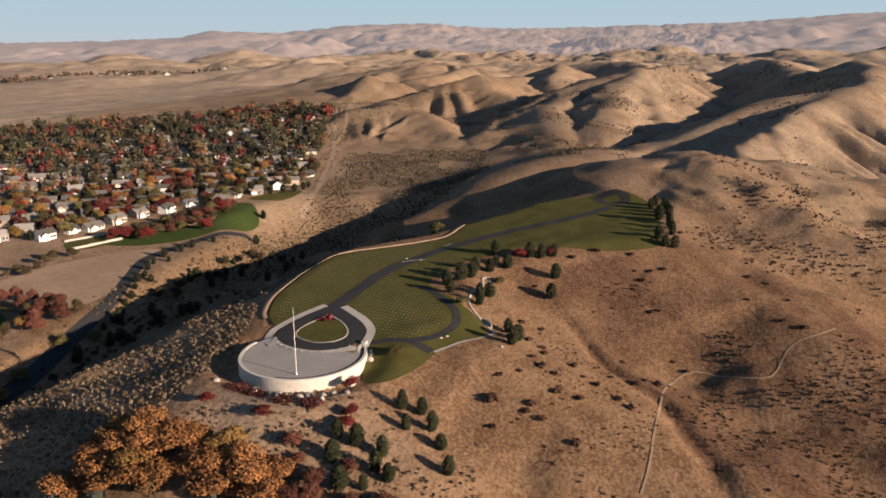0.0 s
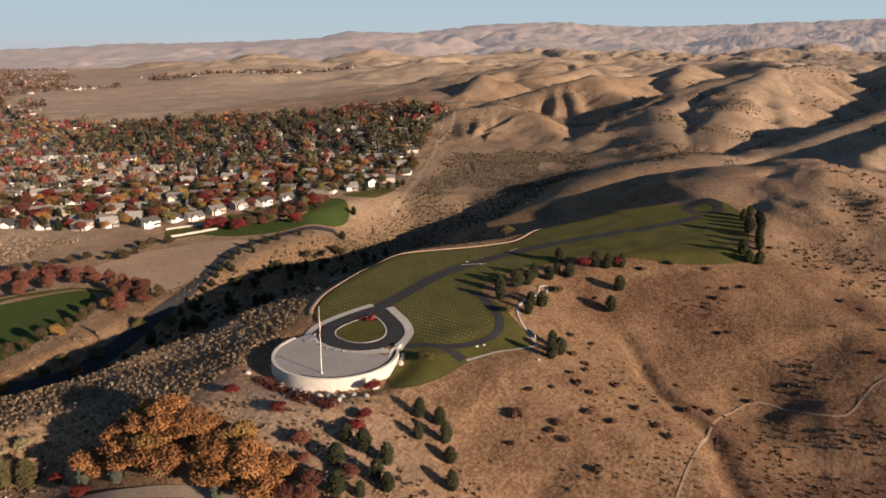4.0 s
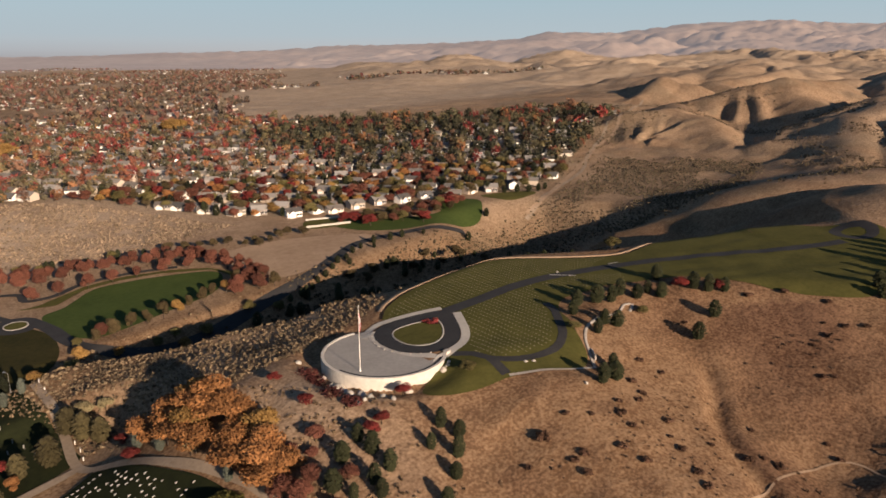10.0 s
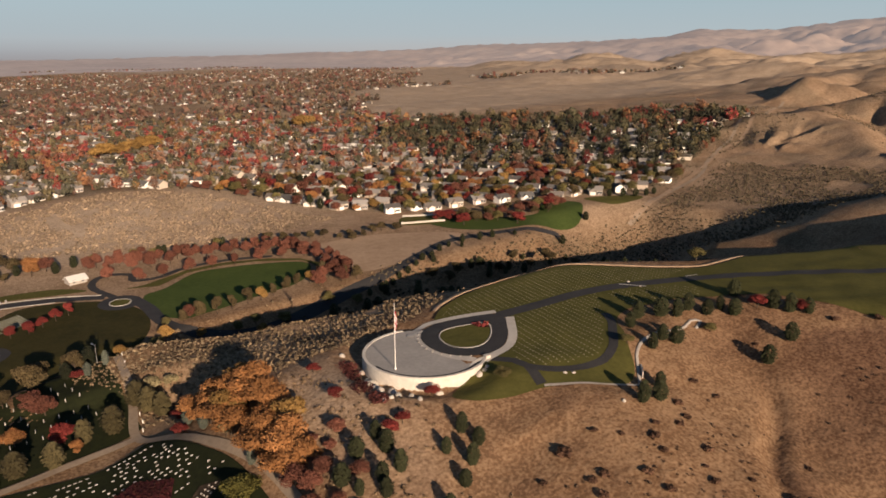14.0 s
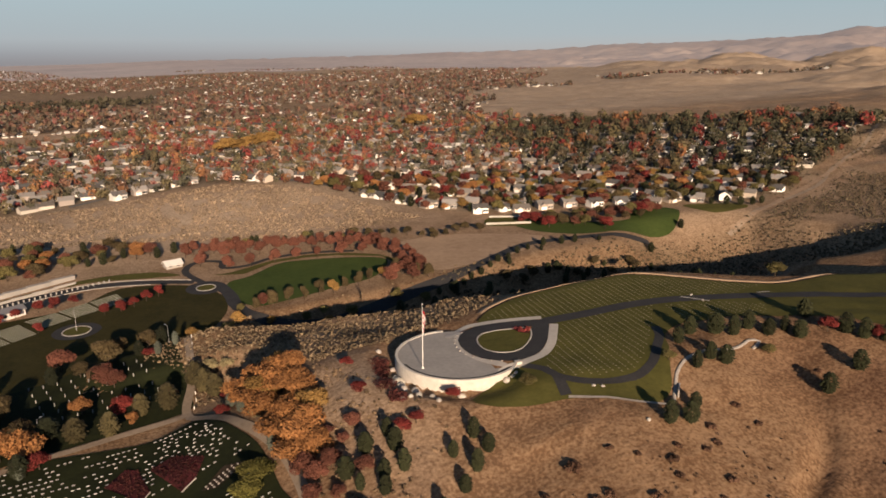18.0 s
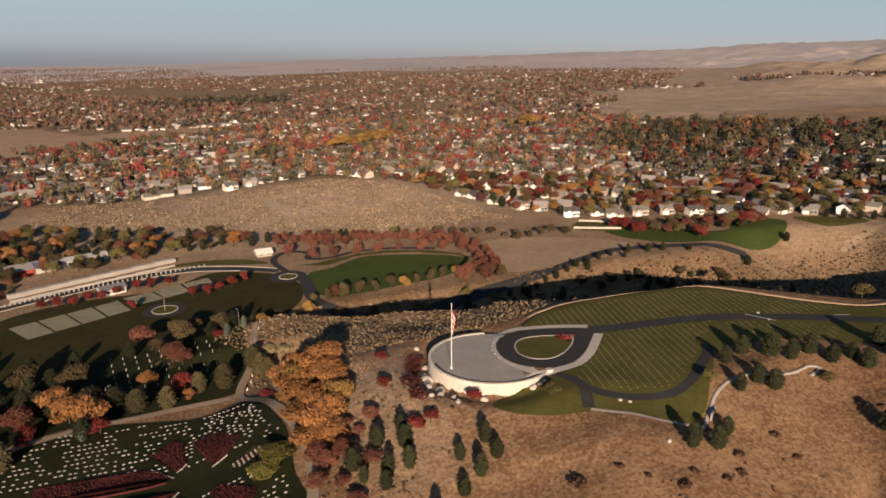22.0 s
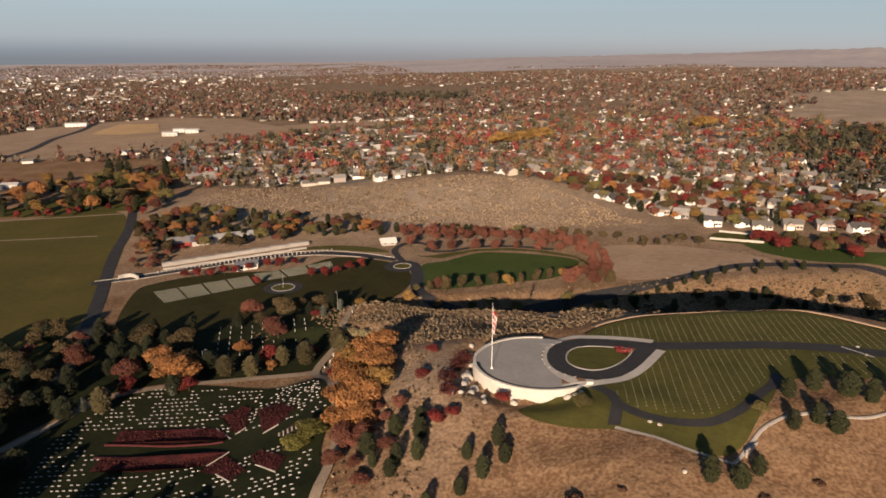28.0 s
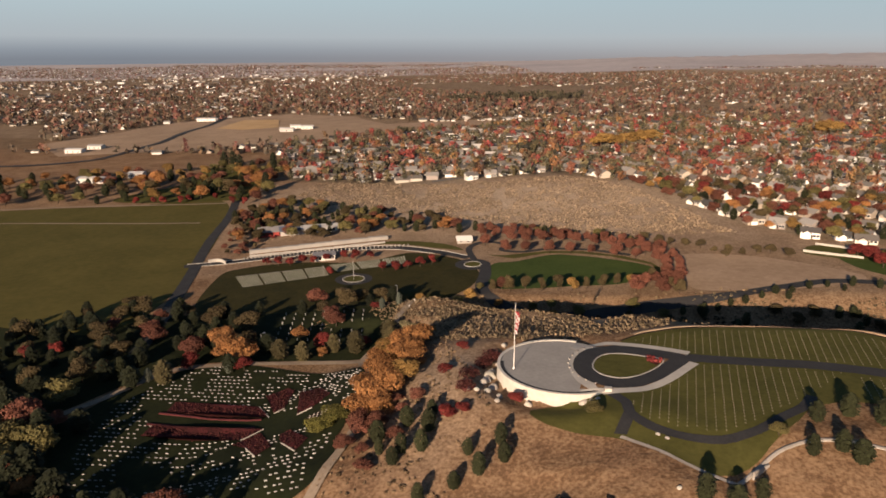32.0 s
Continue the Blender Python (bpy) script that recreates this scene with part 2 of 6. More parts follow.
# far hills: crest lines, x, y, height, half width
HILLS = [
    [(598, 238, 33, 10), (625, 196, 36, 12), (600, 150, 29, 10), (552, 108, 13, 8)],
    [(625, 196, 36, 12), (680, 205, 34, 12), (722, 232, 37, 12)],
    [(560, 70, 12, 8), (620, 62, 28, 10), (690, 20, 52, 12), (762, -68, 77, 18), (880, -105, 77, 20), (1050, -120, 80, 25)],
    [(478, -44, 12, 16), (530, -52, 26, 24), (587, -56, 41, 30), (670, -64, 61, 30), (762, -71, 78, 18)],
    [(548, -118, 16, 8), (610, -112, 34, 14), (690, -92, 58, 18), (762, -71, 78, 18)],
    [(752, 226, 40, 8), (772, 172, 56, 9), (798, 126, 67, 10), (870, 104, 62, 12), (960, 120, 60, 16)],
    [(798, 126, 67, 10), (760, 92, 48, 9), (722, 66, 36, 8)],
    [(770, 302, 42, 10), (825, 296, 65, 12), (900, 320, 62, 14), (1010, 345, 66, 18)],
    [(860, 200, 40, 10), (933, 268, 57, 14), (1010, 240, 64, 16), (1100, 230, 72, 20)],
    [(900, 30, 42, 8), (1000, 60, 66, 12), (1150, 60, 80, 20)],
    [(1120, 180, 60, 14), (1230, 250, 78, 20), (1400, 260, 84, 30)],
    [(1200, 420, 52, 20), (1360, 400, 74, 25), (1550, 440, 80, 30)],
    [(850, -275, 74, 14), (1000, -270, 84, 18), (1150, -290, 88, 25), (1500, -320, 100, 40)],
    [(380, -152, 27, 6), (415, -174, 37, 8), (490, -221, 52, 10), (562, -270, 65, 12), (700, -318, 82, 18), (850, -340, 88, 24)],
    [(1150, -80, 78, 18), (1350, -40, 98, 25), (1700, 60, 112, 40)],
    [(322, -150, 26, 8), (380, -152, 26, 8), (430, -182, 34, 8)],
    [(452, -108, 25, 14), (480, -135, 34, 16), (505, -165, 43, 16), (535, -205, 55, 16), (562, -262, 65, 12)],
    [(500, -14, 18, 24), (560, 2, 30, 26), (620, 4, 41, 26), (690, -14, 55, 22), (740, -42, 69, 18)],
]
# height of the skyline over the level, in degrees, by the bearing
SKY_TURN = [-40, -14, -10.6, -5.3, 2.5, 10.9, 14.3, 17.7, 23.7, 28.5, 31, 34, 36.4, 41.4, 46.4, 50, 55, 62, 68, 76, 90]
SKY_RISE = [3.1, 2.95, 2.8, 2.45, 2.28, 2.1, 2.2, 2.5, 2.3, 1.75, 1.72, 1.8, 1.28, 1.02, 0.86, 0.8, 0.45, 0.25, 0.02, -0.15, -0.5]


def billow(x, y, seed):
    """Rounded tops between sharp creases, 0 to 1."""
    return np.sqrt(vnoise(x, y, seed) ** 2 + 0.003)


def creased(x, y, size, seed):
    """Worn hills: rounded tops cut by creases of several sizes, about -0.5 to 0.5."""
    u, v = x + 0.3 * size * vnoise(x / size, y / size, seed + 5), y + 0.3 * size * vnoise(x / size, y / size, seed + 6)
    total = np.zeros(np.shape(x))
    for k, (amp, turn) in enumerate(((1.0, 0.5), (0.55, 1.3), (0.3, 2.3), (0.16, 0.2))):
        c, sn = math.cos(turn), math.sin(turn)
        total = total + amp * (billow((u * c - v * sn) / size * 2 ** k, (u * sn + v * c) / size * 1.3 * 2 ** k, seed + k) - 0.42)
    return total


def ribs(x, y, line, size, seed):
    """Side spurs that run down from a crest, 0 in the creases and 1 on the backs."""
    best, where = np.full(np.shape(x), 1e9), np.zeros(np.shape(x))
    run = 0.0
    for (x0, y0, *_), (x1, y1, *_) in zip(line, line[1:]):
        dx, dy = x1 - x0, y1 - y0
        free = ((x - x0) * dx + (y - y0) * dy) / (dx * dx + dy * dy)
        q = np.clip(free, 0, 1)
        d = np.hypot(x - x0 - q * dx, y - y0 - q * dy)
        side = np.sign(dx * (y - y0) - dy * (x - x0))
        near = d < best
        best = np.where(near, d, best)
        where = np.where(near, run + (q + 0.5 * (free - q)) * math.hypot(dx, dy) + 37 * side, where)
        run += math.hypot(dx, dy)
    where = where + 16 * vnoise(x / 60, y / 60, seed)
    return 0.7 * np.abs(np.sin(math.pi * where / size)) + 0.3 * np.abs(np.sin(math.pi * where / size * 2.3 + seed))


def height(x, y):
    """The ground's height in metres."""
    x, y = np.asarray(x, float), np.asarray(y, float)
    plain = -27 + 0.04 * np.clip(x, 0, 450) + 0.018 * np.clip(x, -700, 0) + 0.025 * np.clip(y, -400, 1500) + 0.013 * np.clip(y - 1500, 0, 4000)
    plain = plain + 0.9 * vnoise(x / 90, y / 90, 3)
    # dry rise in the valley, and the bench behind the suburb
    plain = plain + 9 * np.exp(-(((x - 20) / 150) ** 2 + ((y - 400) / 85) ** 2))
    plain = plain + 10 * sstep(0, 160, (x - 330) * 0.55 + (y - 640) * -0.1 + 40) * sstep(150, 380, y)
    plain = plain + 16 * np.exp(-(((x - 318) / 64) ** 2 + ((y - 4) / 54) ** 2))
    # foothills: the ground climbs towards the east, and to the south below the main hill
    climb = sstep(340, 480, x) * (x - 360) * 0.07
    plain = plain + np.clip(climb, 0, 60) * sstep(900, 260, y)
    plain = plain + 31 * np.exp(-(((x - 392) / 92) ** 2 + ((y + 62) / 78) ** 2))
    d, h, w = along(x, y, RAVINE)
    plain = plain - h * (1 - sstep(0.3, 1.5, d / w))
    gully = 0.6 * (1 - np.abs(vnoise(x / 60, y / 50, 13))) + 0.4 * (1 - np.abs(vnoise(x / 26, y / 24, 14)))
    # rolling hills to the east
    east = sstep(620, 1300, x - 0.30 * np.abs(y - 60))
    ground = plain + 2.2 * creased(x, y, 55, 81) * sstep(380, 520, x) + east * (10 + 46 * creased(x, y, 250, 11))
    for k, crest in enumerate(HILLS):
        wx, wy = x + 7 * vnoise(x / 55, y / 55, 21), y + 10 * vnoise(x / 60, y / 60, 22)
        d, h, w = along(wx, wy, crest)
        gentle = k < 2 or k > 15
        deep = (12.0 if gentle else 20.0) * sstep(4, 70, d) * (ribs(wx, wy, crest, 46 + 9 * (k % 3), 30 + k) - 0.72)
        hill = h - (0.36 if gentle else 0.52) * (np.sqrt(d * d + w * w) - w) + deep + 5 * creased(x, y, 70, 41) * sstep(0, 30, d)
        ground = soft_max(ground, hill, 7)
    # ranges in the distance, climbing to the skyline
    reach, turn = np.hypot(x + 120, y + 150), np.degrees(np.arctan2(y + 150, x + 120))
    top = np.interp(turn, SKY_TURN, SKY_RISE)
    out = sstep(1150, 2000, reach) * sstep(58, 42, turn) * sstep(-75, -45, turn)
    level = 91 + reach * np.tan(np.radians((top + 0.68) * sstep(1400, 4350, reach) ** 0.8 - 1.0))
    rough = reach / 4400 * (58 * creased(x, y, 430, 61) + 26 * creased(x, y, 190, 71) + 9 * creased(x, y, 85, 76)) * np.clip((top + 0.5) / 1.8, 0.12, 1.0)
    ceiling = 91 + reach * np.tan(np.radians(top + 0.07 * vnoise(turn / 0.5, reach / 700, 18)))
    ground = ground + (np.minimum(level + rough, ceiling) - ground) * out
    rim = sstep(3300, 4450, reach) * sstep(92, 80, turn) * sstep(-75, -45, turn)
    ground = ground + np.maximum(ceiling - ground, 0) * rim
    for crest, fall, brink in (*[(EAST[i:i + 2], 0.21, (12, 26, 60)[min(i, 2)] if i < 3 else 130) for i in range(len(EAST) - 1)], (SPUR, 0.22, 400), (SPUR_TWO, 0.24, 60), (NOSE, 0.24, 400)):
        d, h, w = along(x, y, crest)
        far_out = np.sqrt(d * d + w * w) - w
        hill = h - fall * far_out - 0.3 * np.maximum(far_out - brink, 0) + 4.0 * (gully - 0.6) * sstep(5, 40, d)
        ground = soft_max(ground, hill, 5)
    across, down = (0.58 * x - 0.81 * y + 9 * vnoise(x / 45, y / 45, 94)) / 31, (0.81 * x + 0.58 * y) / 190
    ground = ground + 5.0 * (billow(across, down, 95) - 0.45) * sstep(95, 150, x) * sstep(-84, -112, y) * sstep(520, 430, x)
    ground = ground + 4.2 * creased(x, y, 58, 91) * sstep(170, 230, x) * sstep(-85, -110, y) * sstep(480, 400, x)
    d, h, w = along(x, y, BENCH)
    out = np.maximum(d - w, 0)
    ground = soft_max(ground, h - 0.95 * (np.sqrt(out * out + 4) - 2) + 0.6 * vnoise(x / 9, y / 9, 33) - 0.4, 3)
    d, h, w = along(x, y, RIDGE)
    out = np.maximum(d - w, 0)
    fall = 0.42 - 0.08 * sstep(0, 30, -(y + 12)) + 0.25 * sstep(0, 40, y - 10 + 0.55 * (x - 90)) * sstep(60, 110, x)
    gentle = sstep(8, 26, y) * sstep(75, 35, x) * sstep(-52, -30, x)
    fall = fall - 0.21 * gentle
    rough = 0.5 * vnoise(x / 14, y / 14, 31) + 0.9 * vnoise(x / 33, y / 33, 32)
    spur = h - fall * (np.sqrt(out * out + 16) - 4) - 0.75 * np.maximum(y - 68 + 0.08 * x, 0) * gentle + rough * sstep(6, 30, out)
    ground = soft_max(ground, spur, 4)
    d, h, w = along(x, y, GULLY)
    ground = ground - h * (1 - sstep(0, 1, d / w)) + 0.35 * vnoise(x / 7, y / 6, 34) * sstep(0, -40, y) * (np.abs(x - 40) < 160)
    # cut below the terrace wall
    r = np.hypot(x - 14.7, y - 5)
    cut = (1 - sstep(14, 30, x)) * sstep(17.5, 20, r) * (1 - sstep(21, 32, r))
    return ground - 3.4 * cut


def soft_max(a, b, k):
    """The higher of two surfaces, with a rounded join."""
    q = np.clip(0.5 + 0.5 * (b - a) / k, 0, 1)
    return a + (b - a) * q + k * q * (1 - q) * 0.5


# ---- helpers of this scene ----


def grid_height(x, y):
    """Height of the ground's sheet as built, between its grid lines."""
    x, y = np.asarray(x, float), np.asarray(y, float)
    i = np.clip(np.searchsorted(GRID_X, x) - 1, 0, len(GRID_X) - 2)
    j = np.clip(np.searchsorted(GRID_Y, y) - 1, 0, len(GRID_Y) - 2)
    u, v = (x - GRID_X[i]) / (GRID_X[i + 1] - GRID_X[i]), (y - GRID_Y[j]) / (GRID_Y[j + 1] - GRID_Y[j])
    return (GRID_Z[j, i] * (1 - u) + GRID_Z[j, i + 1] * u) * (1 - v) + (GRID_Z[j + 1, i] * (1 - u) + GRID_Z[j + 1, i + 1] * u) * v


def hz(x, y):
    """Height of the ground at one place."""
    return float(grid_height(x, y))


def mesh_of(name, verts, faces, mat, smooth=False):
    me = bpy.data.meshes.new(name)
    me.from_pydata([tuple(map(float, v)) for v in verts], [], [tuple(int(i) for i in f) for f in faces])
    me.materials.append(mat)
    if smooth:
        me.polygons.foreach_set("use_smooth", [True] * len(me.polygons))
    me.update()
    return me


def bm_mesh(name, bm, mat, smooth=False):
    me = bpy.data.meshes.new(name)
    bm.to_mesh(me)
    bm.free()
    me.materials.append(mat)
    if smooth:
        me.polygons.foreach_set("use_smooth", [True] * len(me.polygons))
    return me


def part(name, bm, mat, parent, label="", smooth=False):
    """Links a bmesh, or a mesh, as one part under a thing or a part."""
    me = bm if isinstance(bm, bpy.types.Mesh) else bm_mesh(name, bm, mat, smooth)
    ob = new(name, me)
    ob.parent = parent
    return tagged(ob, label)


def box(bm, x0, y0, z0, x1, y1, z1, bevel=0.0):
    """Adds a box between two corners, with its edges cut if bevel is given."""
    made = bmesh.ops.create_cube(bm, size=1, matrix=Matrix.LocRotScale(((x0 + x1) / 2, (y0 + y1) / 2, (z0 + z1) / 2), None, (x1 - x0, y1 - y0, z1 - z0)))
    if bevel:
        edges = list({e for v in made["verts"] for e in v.link_edges})
        bmesh.ops.bevel(bm, geom=edges, offset=bevel, segments=1, affect="EDGES")
    return bm


def tube(bm, p0, p1, r0, r1, sides=7):
    """Adds a tapered round bar between two points."""
    a, b = Vector(p0), Vector(p1)
    m = Matrix.Translation((a + b) / 2) @ (b - a).to_track_quat("Z", "Y").to_matrix().to_4x4()
    bmesh.ops.create_cone(bm, cap_ends=True, segments=sides, radius1=r0, radius2=r1, depth=(b - a).length, matrix=m)
    return bm


def smooth_line(points, closed=False, step=2.5):
    """A rounded line through points of the plan."""
    p = [Vector(q) for q in points]
    n = len(p)
    out = []
    for i in range(n if closed else n - 1):
        a, b, c, d = (p[(i + k) % n] if closed else p[min(max(i + k, 0), n - 1)] for k in (-1, 0, 1, 2))
        m = max(2, int((c - b).length / step))
        for j in range(m):
            t = j / m
            out.append(0.5 * (2 * b + (c - a) * t + (2 * a - 5 * b + 4 * c - d) * t * t + (3 * b - a - 3 * c + d) * t ** 3))
    if not closed:
        out.append(p[-1])
    return out


def strip(points, width, mat, name, lift=0.12, closed=False, across=3, thick=0.0):
    """A band of that width laid along a line on the ground."""
    line = smooth_line(points, closed)
    n = len(line)
    verts, faces = [], []
    for i, q in enumerate(line):
        a = line[(i - 1) % n] if closed or i else q
        b = line[(i + 1) % n] if closed or i < n - 1 else q
        d = (b - a).normalized()
        for k in range(across + 1):
            s = (k / across - 0.5) * width
            x, y = q.x - d.y * s, q.y + d.x * s
            verts.append((x, y, hz(x, y) + lift))
        if thick:
            for k in (0, across):
                x, y, z = verts[i * (across + 3) + k]
                verts.append((x, y, z - thick))
    row = across + 1 + (2 if thick else 0)
    for i in range(n if closed else n - 1):
        j = (i + 1) % n
        for k in range(across):
            faces.append((i * row + k, j * row + k, j * row + k + 1, i * row + k + 1))
        if thick:
            lo, hi = across + 1, across + 2
            faces.append((i * row + lo, j * row + lo, j * row, i * row))
            faces.append((i * row + across, j * row + across, j * row + hi, i * row + hi))
    return new(name, mesh_of(name, verts, faces, mat, True))


def patch(outline, mat, name, lift=0.10, cell=2.5, rounded=True, skirt=0.0):
    """A piece of ground cover inside an outline, laid on the ground."""
    edge = [Vector(q) for q in outline]
    if rounded:
        edge = smooth_line(outline, True, 3.0)
    n = len(edge)
    xs, ys = [q.x for q in edge], [q.y for q in edge]
    pts = [Vector((q.x, q.y)) for q in edge]
    gx, gy = np.meshgrid(np.arange(min(xs) + cell / 2, max(xs), cell), np.arange(min(ys) + cell / 2, max(ys), cell))
    for x, y in zip(gx.ravel(), gy.ravel()):
        if inside(x, y, edge) and min((q.x - x) ** 2 + (q.y - y) ** 2 for q in edge) > (cell * 0.45) ** 2:
            pts.append(Vector((x, y)))
    v, _, f, *_ = geometry.delaunay_2d_cdt(pts, [(i, (i + 1) % n) for i in range(n)], [], 1, 1e-5)
    zs = grid_height([q.x for q in v], [q.y for q in v]) + lift
    return new(name, mesh_of(name, [(q.x, q.y, z) for q, z in zip(v, zs)], f, mat, True))


def inside(x, y, poly):
    """Whether a place lies within an outline."""
    odd, j = False, len(poly) - 1
    for i in range(len(poly)):
        (xi, yi), (xj, yj) = poly[i][:2], poly[j][:2]
        if (yi > y) != (yj > y) and x < (xj - xi) * (y - yi) / (yj - yi) + xi:
            odd = not odd
        j = i
    return odd


def inside_all(x, y, poly):
    """The same for many places at once."""
    odd = np.zeros(np.shape(x), bool)
    j = len(poly) - 1
    for i in range(len(poly)):
        (xi, yi), (xj, yj) = poly[i][:2], poly[j][:2]
        if yi != yj:
            odd ^= ((yi > y) != (yj > y)) & (x < (xj - xi) * (y - yi) / (yj - yi) + xi)
        j = i
    return odd


def edge_distance(x, y, poly):
    """Distance of places from the rim of an outline."""
    best = np.full(np.shape(x), 1e9)
    for (x0, y0), (x1, y1) in zip(poly, poly[1:] + poly[:1]):
        dx, dy = x1 - x0, y1 - y0
        q = np.clip(((x - x0) * dx + (y - y0) * dy) / (dx * dx + dy * dy + 1e-9), 0, 1)
        best = np.minimum(best, np.hypot(x - x0 - q * dx, y - y0 - q * dy))
    return best


def scattered(poly, gap, rng, jitter=0.45):
    """Places strewn over an outline, about gap apart."""
    a = np.array(poly, float)
    gx, gy = np.meshgrid(np.arange(a[:, 0].min(), a[:, 0].max(), gap), np.arange(a[:, 1].min(), a[:, 1].max(), gap))
    x = gx.ravel() + rng.uniform(-jitter, jitter, gx.size) * gap
    y = gy.ravel() + rng.uniform(-jitter, jitter, gx.size) * gap
    keep = inside_all(x, y, poly)
    return x[keep], y[keep]


# ---- plan of the ground cover ----
SUBURB = [(68, 368), (97, 322), (128, 272), (160, 246), (180, 236), (225, 222), (262, 206), (300, 188), (330, 170), (380, 172), (408, 190), (470, 212), (560, 245), (668, 278), (676, 306), (640, 347), (612, 370), (552, 402), (492, 432), (468, 500), (440, 560), (425, 650), (380, 740), (200, 860), (0, 900), (-28, 870), (-20, 520), (14, 408)]
WEST_HOMES = [(-275, 505), (-232, 416), (-143, 388), (-69, 390), (-33, 404), (14, 408), (-20, 520), (-28, 860), (-225, 755), (-330, 645)]
OPEN_FIELD = [(-560, 540), (-400, 600), (-330, 650), (-225, 765), (-28, 870), (0, 905), (-60, 935), (-250, 850), (-330, 960), (-460, 1000), (-600, 880), (-660, 640)]
SCRUB = [(96, -64), (90, -69), (80, -77), (65, -84), (53, -94), (44, -105), (25, -111), (8, -117), (-10, -160), (60, -215), (140, -170), (175, -128), (152, -107), (142, -92), (134, -74), (118, -60)]
NEAR_LAWN = [(33, 25.5), (41, 31.5), (55, 36), (68, 37.5), (88, 38), (106, 35), (118, 27), (128, 14), (136, 4), (148, -6), (165, -9), (190, -12), (212, -24), (228, -46), (236, -64), (238, -84), (226, -98), (205, -102), (180, -104), (154, -104), (142, -85), (138, -62), (133, -42), (119, -29), (104, -20), (90, -15), (78, -19), (72, -27), (65, -35), (57, -44), (47, -47), (36, -39), (27, -34), (17, -30), (8, -25), (6, -20), (14, -15), (24, -11), (36, -9), (46, -3), (51, 6), (53, 12), (46, 18), (36, 22)]


def terrain_axis(lo, near0, near1, hi, step, grow_lo, grow_hi, most):
    """Lines of the ground's grid: even where the camera is near, wider and wider beyond."""
    mid = list(np.arange(near0, near1 + step, step))
    s, v, right = step, mid[-1], []
    while v < hi:
        s = min(s * grow_hi, most)
        v += s
        right.append(v)
    s, v, left = step, mid[0], []
    while v > lo:
        s = min(s * grow_lo, most)
        v -= s
        left.append(v)
    return np.array(left[::-1] + mid + right)


GRID_X = terrain_axis(-3600, -190, 320, 4700, 2.5, 1.06, 1.0075, 26)
GRID_Y = terrain_axis(-2300, -300, 330, 4750, 2.5, 1.05, 1.012, 30)
GRID_Z = height(*np.meshgrid(GRID_X, GRID_Y))


def sheet(name, co, quads):
    """A smooth sheet of quads from the grid's points that they use."""
    used, back = np.unique(quads, return_inverse=True)
    me = bpy.data.meshes.new(name)
    me.vertices.add(len(used))
    me.vertices.foreach_set("co", co[used].astype(np.float32).ravel())
    me.loops.add(quads.size)
    me.loops.foreach_set("vertex_index", back.astype(np.int32).ravel())
    me.polygons.add(len(quads))
    me.polygons.foreach_set("loop_start", np.arange(0, quads.size, 4, dtype=np.int32))
    me.polygons.foreach_set("use_smooth", np.ones(len(quads), bool))
    me.update(calc_edges=True)
    return me


